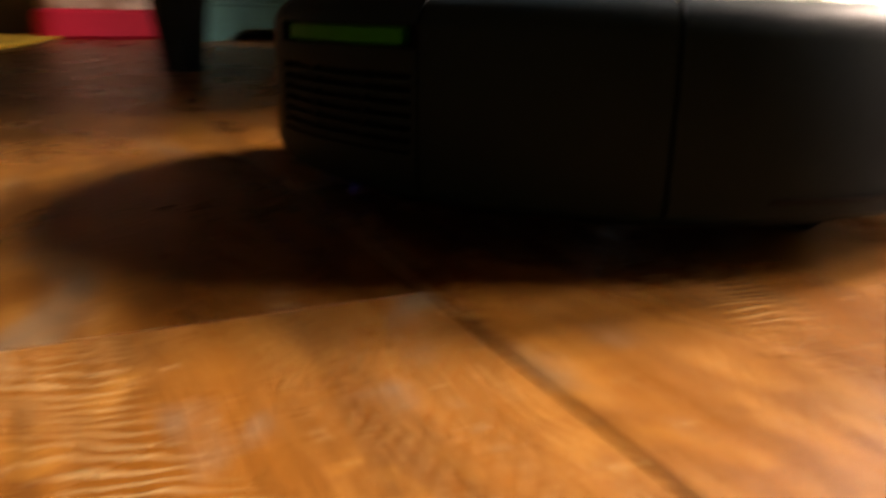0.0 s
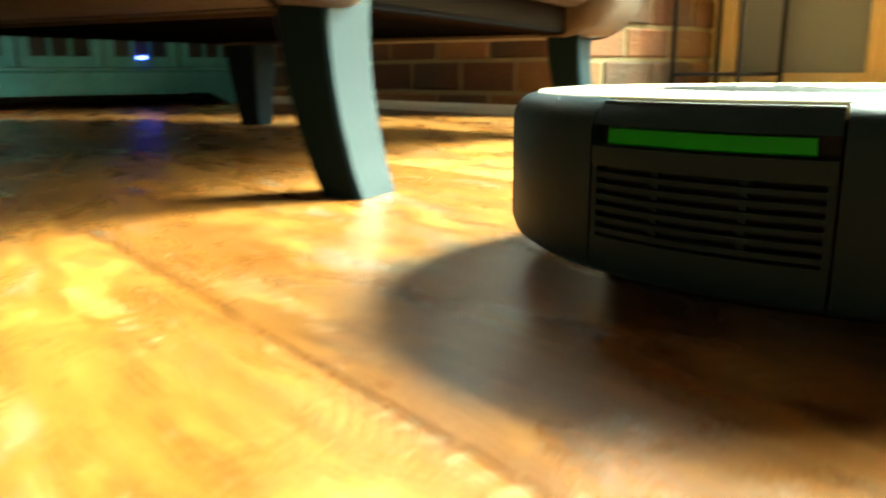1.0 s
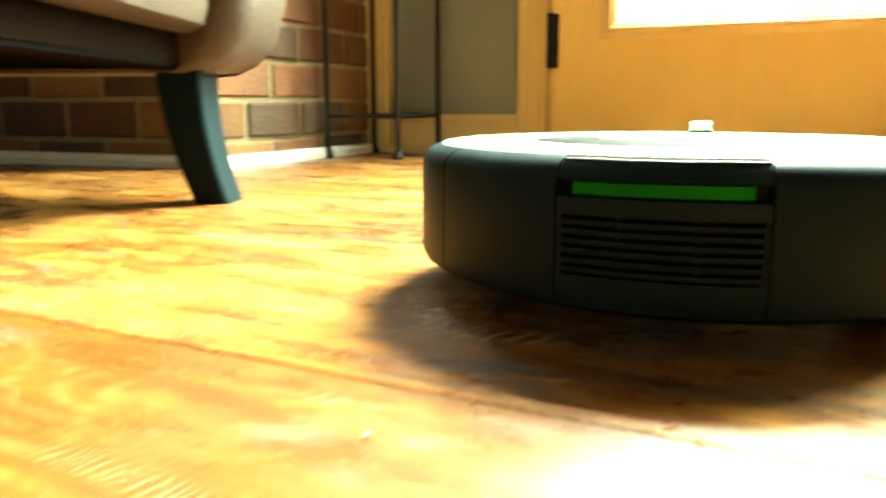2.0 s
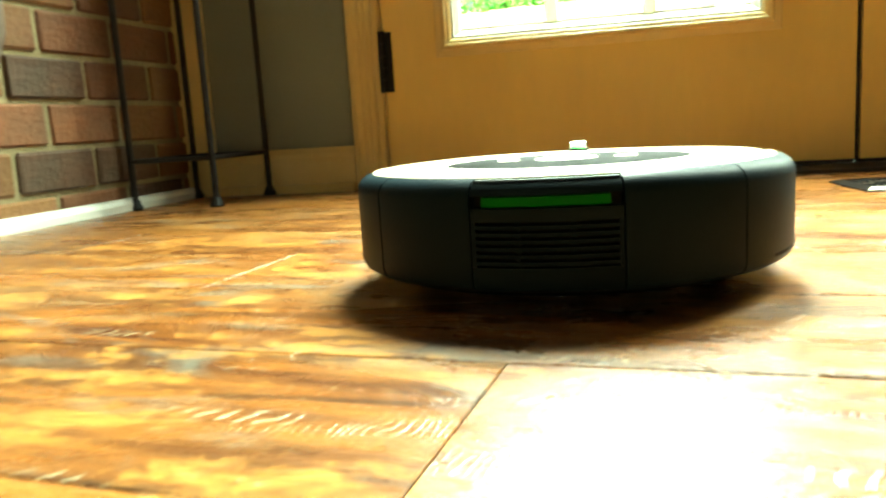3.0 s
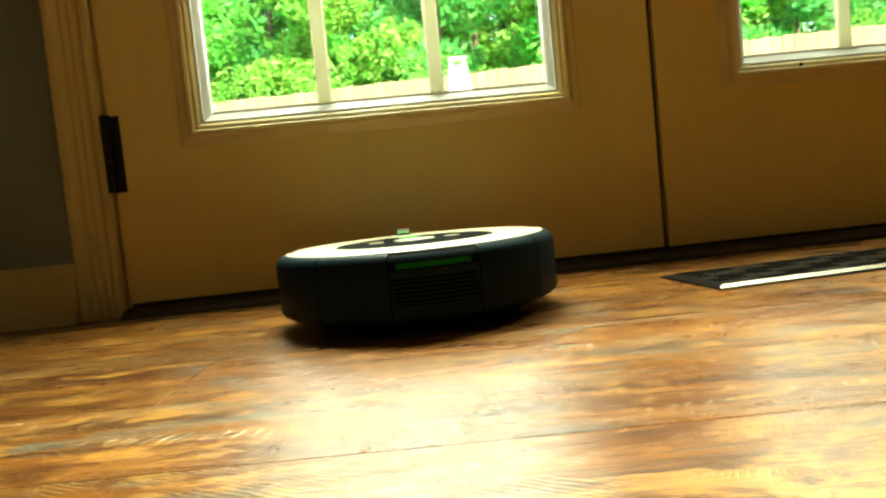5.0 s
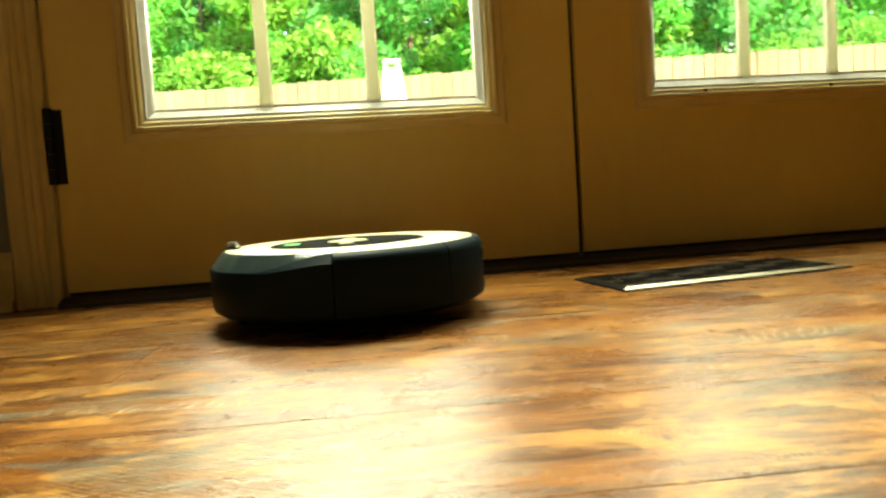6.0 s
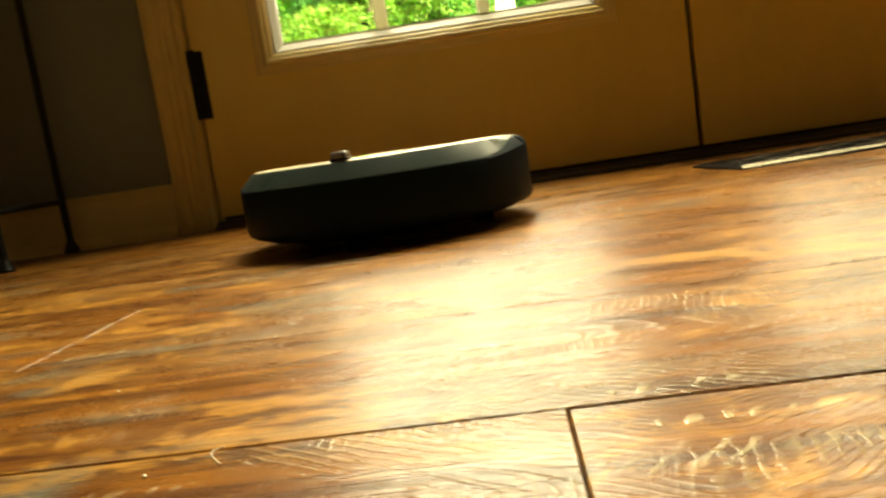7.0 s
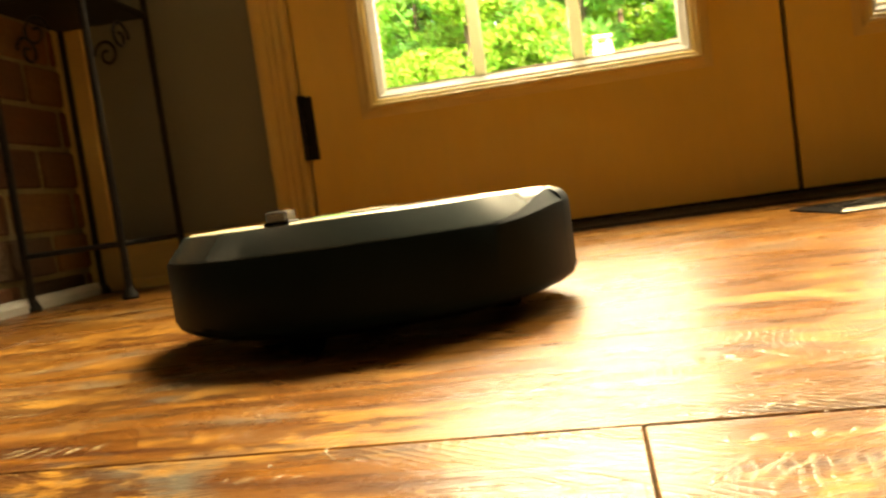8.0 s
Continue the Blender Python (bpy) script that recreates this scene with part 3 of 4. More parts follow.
def armchair():
    chair = tagged(empty("armchair", CHAIR), "brown leather armchair on dark espresso wooden legs", "armchair")
    for x, y, kind in ((-0.301, -0.293, 0), (0.326, -0.293, 0), (-0.392, 0.332, 1), (0.342, 0.338, 1)):
        leg = part("leg", taper_leg() if kind else curved_leg(0.030), LEG_WOOD, chair, "dark tapered wooden leg" if kind else "dark wooden leg curving outwards", smooth=True)
        leg.matrix_basis = pose(x, y, 0)
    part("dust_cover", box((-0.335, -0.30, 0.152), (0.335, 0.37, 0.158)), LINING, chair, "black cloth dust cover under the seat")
    # dim lower leather: its shade is put into a near-black brown
    part("front_rail", box((-0.29, -0.300, 0.149), (0.29, -0.262, 0.200), 0.006), RAIL_SHADE, chair, "front rail with the shade under the seat put into its dark brown")
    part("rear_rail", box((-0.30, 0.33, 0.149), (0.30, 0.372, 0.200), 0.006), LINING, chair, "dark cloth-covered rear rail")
    part("seat_base", loft([rounded_rect(-0.30, 0.30, -0.34 + k, 0.40 - k, 0.03, z, 4) for z, k in ((0.188, 0.02), (0.195, 0.006), (0.215, 0.0), (0.36, 0.0), (0.385, 0.02))]), LEATHER, chair, "brown leather seat base", smooth=True)
    for side in (-1, 1):
        # each arm is a plump upholstered panel that swells outwards and rolls under at its lower edge
        secs = []
        for z, o in ARM:
            inner, outer = 0.285 - 0.2 * max(-o, 0), 0.40 + o
            a, c = (inner, outer) if side > 0 else (-outer, -inner)
            secs.append(rounded_rect(a, c, -0.325 - o * 0.55, 0.385 + o * 0.4, 0.045, z, 6))
        part("armrest", loft(secs), LEATHER, chair, "plump brown leather arm", smooth=True)
    back = [rounded_rect(-0.42 + k, 0.42 - k, -0.43 + k - 0.06 * s, -0.26 - k - 0.06 * s, 0.06, z, 5) for z, k, s in ((0.385, 0.0, 0), (0.5, -0.005, 0.3), (0.75, 0.0, 1), (0.84, 0.015, 1.2), (0.86, 0.04, 1.25))]
    part("backrest", loft(back), LEATHER, chair, smooth=True)
    part("seat_cushion", loft([rounded_rect(-0.275 + k, 0.275 - k, -0.24 + k, 0.40 - k, 0.05, z, 5) for z, k in ((0.392, 0.012), (0.41, 0.0), (0.47, 0.0), (0.495, 0.02), (0.50, 0.05))]), LEATHER, chair, smooth=True)
    for sx in (-1, 1):
        # piping down the front corner of each arm
        pipe = bpy.data.curves.new("piping", "CURVE")
        pipe.dimensions, pipe.bevel_depth, pipe.bevel_resolution = "3D", 0.0032, 2
        sp = pipe.splines.new("POLY")
        sp.points.add(len(ARM) - 2)
        for i, (z, o) in enumerate(ARM[1:]):
            sp.points[i].co = (sx * (0.40 + o - 0.0132), -0.325 - o * 0.55 + 0.0132, z, 1)
        pipe.materials.append(LINING)
        tagged(new("piping", pipe), "dark seam piping").parent = chair
    return chair


armchair()


# ------------------------------------------------------------------ wrought iron plant stand in the corner
def plant_stand():
    st = tagged(empty("plant_stand", pose(1.905, 1.555, 0)), "slim black wrought-iron plant stand beside the brick", "plant stand")
    hx, hy, h = 0.104, 0.083, 0.76
    corners = ((-hx, -hy), (hx, -hy), (hx, hy), (-hx, hy))
    for x, y in corners:
        leg = part("leg", rod((x, y, 0.012), (x, y, h), 0.0058, 0.0058, 10), BLACK_IRON, st, "slim black iron upright")
        foot = sweep([(0.0, 0.0), (0.012, 0.0), (0.013, 0.004), (0.010, 0.010), (0.007, 0.018), (0.0, 0.020)], 0, 360, 12)
        bmesh.ops.translate(foot, verts=foot.verts, vec=(x, y, 0))
        bmesh.ops.remove_doubles(foot, verts=foot.verts, dist=1e-5)
        part("foot", foot, BLACK_IRON, leg, "flared iron foot", smooth=True)
    for z in (0.088, 0.488, 0.74):
        for (ax, ay), (bx, by) in zip(corners, corners[1:] + corners[:1]):
            part("rail", rod((ax, ay, z), (bx, by, z), 0.0045, sides=8), BLACK_IRON, st)
    for (ax, ay), (bx, by) in zip(corners, corners[1:] + corners[:1]):
        # small scroll between the uprights under the top
        bm = bmesh.new()
        prev = None
        for i in range(25):
            a = radians(20 * i)
            r = 0.028 * (1 - i / 30)
            s = 0.5 + (r * math.cos(a)) / 0.2
            p = (ax + (bx - ax) * s, ay + (by - ay) * s, 0.430 + r * math.sin(a))
            if prev:
                rod(prev, p, 0.003, sides=6, bm=bm)
            prev = p
        part("scroll", bm, BLACK_IRON, st, "curled iron scroll")
    part("shelf", box((-hx + 0.004, -hy + 0.004, 0.484), (hx - 0.004, hy - 0.004, 0.496), 0.002, 1), BLACK_IRON, st, "black iron shelf plate")
    part("shelf", box((-hx - 0.01, -hy - 0.01, h), (hx + 0.01, hy + 0.01, h + 0.012), 0.003), BLACK_IRON, st, "black iron top plate")
    return st


plant_stand()


# ------------------------------------------------------------------ floor register
def floor_register():
    reg = tagged(empty("floor_register", pose(1.677, 0.449, 0.0005, 0, 0, 5.5)), "dark bronze floor register with a basket-weave grille", "floor register")
    w, l = 0.150, 0.349
    rim = 0.0135
    # four mitred sides; the near one is pale, window glint put into its colour
    glint_edge = 0.0065
    outer, inner = [(0, 0), (0, -l), (w, -l), (w, 0)], [(rim, -rim), (rim, -l + rim), (w - rim, -l + rim), (w - rim, -rim)]
    for k in range(4):
        j = (k + 1) % 4
        secs = [[(*outer[i], 0.0), (*outer[i], 0.0020), (*inner[i], 0.0052), (*inner[i], 0.0)] for i in (k, j)]
        if k:
            part("rim", loft(secs), BRONZE_DARK, reg, "dark bronze rim")
    part("rim", box((glint_edge, -l + rim, 0), (rim, -rim, 0.0050)), BRONZE_DARK, reg, "dark bronze rim")
    part("rim_lip", box((-0.0016, -l, 0), (-0.0001, 0, 0.0021), 0.0004, 1), BRONZE_DARK, reg, "dark outer lip")
    edge = [[(0, y0, 0), (0, y0, 0.0022), (glint_edge, y1, 0.0054), (glint_edge, y1, 0)] for y0, y1 in ((0, -glint_edge), (-l, -l + glint_edge))]
    part("glint_edge", loft(edge), GLINT_BRONZE, reg, "bronze edge with the window glint put into its colour")
    # thin black plate laid in for the shade of the open duct
    part("duct_shade", box((rim, -l + rim, 0.0002), (w - rim, -rim, 0.0012)), GASKET, reg, "black plate standing in for the shaded opening")
    nx, ny = 5, 13
    for i in range(nx):
        for j in range(ny):
            # basket weave: three bars along the length, then three across it
            cw, cl = (w - 2 * rim) / nx, (l - 2 * rim) / ny
            cx, cy = rim + cw * (i + 0.5), -rim - cl * (j + 0.5)
            bm = bmesh.new()
            for k in (-1, 0, 1):
                if (i + j) % 2:
                    box((cx + k * cw / 3 - 0.0013, cy - cl / 2, 0.0013), (cx + k * cw / 3 + 0.0013, cy + cl / 2, 0.0048), 0.0007, 1, bm=bm)
                else:
                    box((cx - cw / 2, cy + k * cl / 3 - 0.0013, 0.0013), (cx + cw / 2, cy + k * cl / 3 + 0.0013, 0.0044), 0.0007, 1, bm=bm)
            # more metallic cells scattered in to stand for glints on the bars
            part("grille_weave", bm, BRONZE if (i + 2 * j) % 5 in (0, 2) else BRONZE_DARK, reg)
    return reg


floor_register()


# ------------------------------------------------------------------ turquoise cabinet in the alcove
def cabinet():
    cab = tagged(empty("media_cabinet", pose(0.95, 2.97, 0)), "distressed turquoise media cabinet with latticed glass doors", "cabinet")
    hw, depth, h = 0.452, 0.40, 0.78
    # solid block, coloured near black for the shade behind the open doors
    part("body", box((-hw, 0.004, 0.085), (hw, depth, h - 0.03), 0.004), CABINET_SHADE, cab, "solid cabinet body coloured dark for its unlit inside")
    part("top", box((-hw - 0.02, -0.022, h - 0.0295), (hw + 0.02, depth + 0.01, h), 0.006), TEAL, cab)
    # plinth with cut-out feet
    out = [(-hw, 0.0), (-hw + 0.07, 0.0), (-hw + 0.09, 0.016), (-hw + 0.13, 0.036), (hw - 0.13, 0.036), (hw - 0.09, 0.016), (hw - 0.07, 0.0), (hw, 0.0), (hw, 0.100), (-hw, 0.100)]
    part("plinth", loft([[(x, y, z) for x, z in out] for y in (-0.012, 0.003)]), TEAL, cab, "turquoise plinth with bracket feet")
    part("plinth_moulding", box((-hw - 0.006, -0.018, 0.1005), (hw + 0.006, 0.003, 0.112), 0.004), TEAL, cab)
    for sx in (-1, 1):
        part("side", box((sx * hw - (0.012 if sx > 0 else 0), 0.0035, 0), (sx * hw + (0 if sx > 0 else 0.012), depth, h - 0.03)), TEAL, cab)
    n = 4
    dw = 2 * hw / n
    for k in range(n):
        xa, xb = -hw + k * dw + 0.003, -hw + (k + 1) * dw - 0.003
        za, zb = 0.114, h - 0.034
        fr = 0.030
        bm = bmesh.new()
        box((xa, -0.014, za), (xa + fr, 0.003, zb), 0.002, 1, bm=bm)
        box((xb - fr, -0.014, za), (xb, 0.003, zb), 0.002, 1, bm=bm)
        box((xa + fr, -0.0135, za), (xb - fr, 0.003, za + fr), 0, 1, bm=bm)
        box((xa + fr, -0.0135, zb - fr), (xb - fr, 0.003, zb), 0, 1, bm=bm)
        door = part("door", bm, TEAL, cab, "turquoise framed door")
        ia, ib, ja, jb = xa + fr, xb - fr, za + fr, zb - fr
        part("lattice", lattice(ia, ib, ja, jb), TEAL, door, "turquoise fretwork lattice")
        part("knob", rod(((xb - 0.018), -0.014, 0.45), ((xb - 0.018), -0.034, 0.45), 0.009, 0.012), BRONZE, door, "dark knob")
    part("status_light", box((0.098, -0.016, 0.138), (0.124, -0.0145, 0.146)), BLUE_LIGHT, cab, "small blue standby light")
    return cab


def lattice(ia, ib, ja, jb):
    bm = bmesh.new()
    w = ib - ia
    for s in (0.33, 0.67):
        box((ia + w * s - 0.005, -0.009, ja), (ia + w * s + 0.005, -0.003, jb), bm=bm)
    rows = 4
    for j in range(rows):
        z = ja + (jb - ja) * (j + 0.5) / rows
        box((ia, -0.0085, z - 0.005), (ib, -0.0035, z + 0.005), bm=bm)
        rod((ia, -0.006, z), (ia + w * 0.5, -0.006, z + 0.055), 0.005, sides=6, bm=bm)
        rod((ib, -0.006, z), (ia + w * 0.5, -0.006, z + 0.055), 0.005, sides=6, bm=bm)
    return bm


cabinet()


def toy_seat():
    seat = tagged(empty("toy_bin", pose(0.245, 3.26, 0, 0, 0, -4)), "soft toy bin with red base and spotted cream sides", "toy bin")
    part("base", loft([rounded_rect(-0.175 + k, 0.175 - k, -0.2 + k, 0.2 - k, 0.06, z, 5) for z, k in ((0.0, 0.01), (0.01, 0.0), (0.075, 0.0), (0.085, 0.01))]), RED, seat, "padded red base", smooth=True)
    part("sides", loft([rounded_rect(-0.165 + k, 0.165 - k, -0.185 + k, 0.185 - k, 0.06, z, 5) for z, k in ((0.0855, 0.004), (0.10, 0.0), (0.36, 0.006), (0.38, 0.02))]), SPOT_FABRIC, seat, "cream sides with blurred coloured spots", smooth=True)
    part("rim", loft([rounded_rect(-0.17 + k, 0.17 - k, -0.19 + k, 0.19 - k, 0.06, z, 5) for z, k in ((0.381, 0.01), (0.39, 0.0), (0.42, 0.0), (0.43, 0.012))]), RED, seat, "red padded rim", smooth=True)
    return seat


toy_seat()
# yellow sheet added in place of a brightly lit patch of floor
tagged(mesh_object("bright_floor_patch", loft([[(x * s - 0.30 + 0.22 * y, y * s + 2.85, z) for x, y, z in rounded_rect(-0.5, 0.36, -0.55, 0.5, 0.08, h, 5)] for h, s in ((0.0006, 1.0), (0.006, 1.0), (0.009, 0.985))]), YELLOW), "flat yellow sheet standing in for a bright lit patch of planks", "mat")


# ------------------------------------------------------------------ the garden
structure("ground", box((2.2, -60, -0.5), (140, 60, -0.22)), GRASS, "mown lawn behind the house reaching into the distance", "ground")
structure("patio", box((2.2, -2.2, -0.219), (5.2, 3.2, -0.16), 0.01, 1), PATIO, "pale concrete patio outside the doors", "patio")


def picket_mesh():
    bm = box((-0.011, -0.068, 0), (0.011, 0.068, 1.90), 0.003, 1)
    me = bpy.data.meshes.new("picket")
    bm.to_mesh(me)
    bm.free()
    me.materials.append(FENCE_WOOD)
    return me


def fence():
    fn = tagged(empty("fence", pose(11.45, 0, -0.22, 0, 0, -11)), "weathered wooden privacy fence at the end of the lawn", "fence")
    rng = random.Random(4)
    me = picket_mesh()
    for i in range(150):
        ob = new("picket", me)
        ob.parent = fn
        ob.matrix_basis = pose(rng.uniform(-0.003, 0.003), -11.0 + i * 0.141, rng.uniform(-0.012, 0.012), 0, rng.uniform(-0.3, 0.3), 0)
    for z in (0.35, 1.50):
        part("rail", box((0.013, -11.1, z), (0.05, 10.2, z + 0.09)), FENCE_WOOD, fn)
    for k in range(9):
        part("post", box((0.052, -11.0 + k * 2.6, 0), (0.15, -10.9 + k * 2.6, 1.80)), FENCE_WOOD, fn)


fence()


def leaf_cloud(centres, count, size, rng):
    """Many small folded leaves scattered round the centres (place, radius)."""
    verts, faces = [], []
    for _ in range(count):
        c, r = centres[int(rng.integers(len(centres)))]
        d = rng.normal(size=3)
        d /= np.linalg.norm(d)
        p = np.array(c) + d * r * rng.uniform(0.35, 1.0) ** 0.6 * np.array((1, 1, 0.8))
        a = rng.normal(size=3)
        a /= np.linalg.norm(a)
        b = np.cross(a, rng.normal(size=3))
        b /= np.linalg.norm(b)
        s = size * rng.uniform(0.6, 1.4)
        k = len(verts)
        n = np.cross(a, b)
        verts += [p - a * s, p + b * s * 0.45 + n * s * 0.12, p + a * s, p - b * s * 0.45 + n * s * 0.12]
        faces.append((k, k + 1, k + 2, k + 3))
    me = bpy.data.meshes.new("crown")
    me.from_pydata([tuple(map(float, v)) for v in verts], [], faces)
    return me


def tree(x, y, height, spread, leaf, seed, low=0.25, count=11000, size=0.085):
    rng = np.random.default_rng(seed)
    tr = tagged(empty("tree", pose(x, y, -0.22, 0, 0, float(rng.uniform(0, 360)))), "leafy broad-crowned tree in full summer green", "tree", "trees behind the fence")
    bm = bmesh.new()
    r0 = 0.035 * height * 0.55
    pts = [Vector((0, 0, -0.05))]
    for i in range(1, 7):
        pts.append(Vector((float(rng.normal(0, 0.05 * height / 7)), float(rng.normal(0, 0.05 * height / 7)), height * 0.9 * i / 6)))
    for i in range(6):
        rod(pts[i], pts[i + 1], r0 * (1 - i / 6.6), r0 * (1 - (i + 1) / 6.6), 9, bm=bm)
    centres = []
    for k in range(13):
        s = low + (0.95 - low) * k / 12
        i = min(int(s * 6), 5)
        base = pts[i].lerp(pts[i + 1], s * 6 - i)
        a = k * 2.4 + float(rng.uniform(-0.4, 0.4))
        reach = spread * (1.05 - 0.6 * s) * float(rng.uniform(0.7, 1.15))
        tip = base + Vector((math.cos(a) * reach, math.sin(a) * reach, reach * float(rng.uniform(0.15, 0.5))))
        rod(base, tip, r0 * 0.34 * (1.1 - s), 0.012, 6, bm=bm)
        for f in (0.55, 0.85, 1.05):
            centres.append((base.lerp(tip, f), spread * float(rng.uniform(0.22, 0.38))))
    centres.append((pts[-1], spread * 0.4))
    part("trunk", bm, BARK, tr, "rough brown trunk with limbs")
    me = leaf_cloud(centres, count, size, rng)
    me.materials.append(LEAVES[leaf])
    crown = new("crown", me)
    crown.parent = tr
    tagged(crown, "loose crown of green leaves")
    return tr


tree_rng = random.Random(11)
for i in range(19):
    tree(14.2 + tree_rng.uniform(0, 2.6) + (i % 2) * 2.5, -10.4 + i * 1.22 + tree_rng.uniform(-0.4, 0.4), tree_rng.uniform(5.0, 8.5), tree_rng.uniform(1.5, 2.3), i % 3, 40 + i, low=0.16)
for i in range(15):
    tree(19.5 + tree_rng.uniform(0, 3), -14 + i * 1.9, tree_rng.uniform(8, 11), tree_rng.uniform(2.4, 3.1), (i + 1) % 3, 80 + i, low=0.12, count=5200, size=0.19)


def stepladder():
    """White folding ladder left standing before the fence."""
    ld = tagged(empty("stepladder", pose(10.85, -0.32, -0.22)), "white folding stepladder standing before the fence", "stepladder")
    top = 1.99
    for s in (-1, 1):
        part("rail", loft([[(-0.30 + dx, s * 0.30 + dy, 0) for dx, dy in ((-0.035, -0.03), (0.035, -0.03), (0.035, 0.03), (-0.035, 0.03))],
                           [(dx, s * 0.075 + dy, top) for dx, dy in ((-0.035, -0.03), (0.035, -0.03), (0.035, 0.03), (-0.035, 0.03))]]), GRILLE_WHITE, ld)
        part("back_rail", rod((0.32, s * 0.28, 0), (0.03, s * 0.075, top), 0.022, sides=8), GRILLE_WHITE, ld)
    for k in range(1, 7):
        f = k / 7
        half = 0.30 + (0.075 - 0.30) * f
        part("tread", box((-0.30 + 0.30 * f - 0.04, -half, top * f - 0.02), (-0.30 + 0.30 * f + 0.09, half, top * f + 0.02), 0.004, 1), GRILLE_WHITE, ld)
    part("top_cap", box((-0.10, -0.115, top), (0.10, 0.115, top + 0.04), 0.006, 1), GRILLE_WHITE, ld)
    part("back_board", loft([[(-0.09, -0.16, top * 0.72), (-0.09, 0.16, top * 0.72), (-0.08, 0.16, top * 0.72), (-0.08, -0.16, top * 0.72)],
                             [(-0.02, -0.08, top * 0.97), (-0.02, 0.08, top * 0.97), (-0.01, 0.08, top * 0.97), (-0.01, -0.08, top * 0.97)]]), GRILLE_WHITE, ld, "white paint tray panel")


stepladder()


def undergrowth():
    rng = np.random.default_rng(5)
    centres = [((12.9 + 0.19 * (-11 + 0.45 * k) + rng.uniform(0, 1.2), -11 + 0.45 * k, rng.uniform(1.1, 2.1)), rng.uniform(0.45, 0.8)) for k in range(48)]
    me = leaf_cloud(centres, 20000, 0.045, rng)
    me.materials.append(LEAVES[1])
    tagged(new("undergrowth", me), "tangled green shrubs growing above the fence", "shrubs", kind="stuff")


undergrowth()


# ------------------------------------------------------------------ bits lying on the floor
def crumb(x, y, size, seed):
    rng = random.Random(seed)
    bm = bmesh.new()
    bmesh.ops.create_icosphere(bm, subdivisions=1, radius=size)
    for v in bm.verts:
        v.co = Vector((v.co.x * rng.uniform(0.7, 1.3), v.co.y * rng.uniform(0.6, 1.1), v.co.z * rng.uniform(0.4, 0.7)))
    low = min(v.co.z for v in bm.verts)
    bmesh.ops.translate(bm, verts=bm.verts, vec=(0, 0, -low))
    ob = mesh_object("crumb", bm, CRUMB)
    ob.matrix_world = pose(x, y, 0.0002, 0, 0, seed * 40)
    tagged(ob, "tiny pale crumb lying on the floor planks", "crumb", "crumbs on the floor")


for k, (x, y, size) in enumerate(((0.569, 0.872, 0.0016), (0.691, 1.074, 0.0012), (1.043, 0.998, 0.0009), (1.007, 0.975, 0.0008), (0.930, 0.943, 0.0009))):
    crumb(x, y, size, k + 1)
lint = bmesh.new()
before = None
for i in range(13):
    a = i / 12
    here = (0.931 + 0.015 * a + 0.004 * math.sin(3 * a), 0.918 + 0.003 * a + 0.005 * math.sin(math.pi * a), 0.0006)
    if before:
        rod(before, here, 0.00022, sides=5, bm=lint)
    before = here
tagged(mesh_object("lint_thread", lint, CRUMB), "short curled pale thread lying on the floor", "thread")


# ------------------------------------------------------------------ the robot vacuum
def ring_at(name, parent, material, profile, a, b, steps, label="", smooth=True):
    return part(name, sweep(profile, a, b, steps), material, parent, label, smooth)


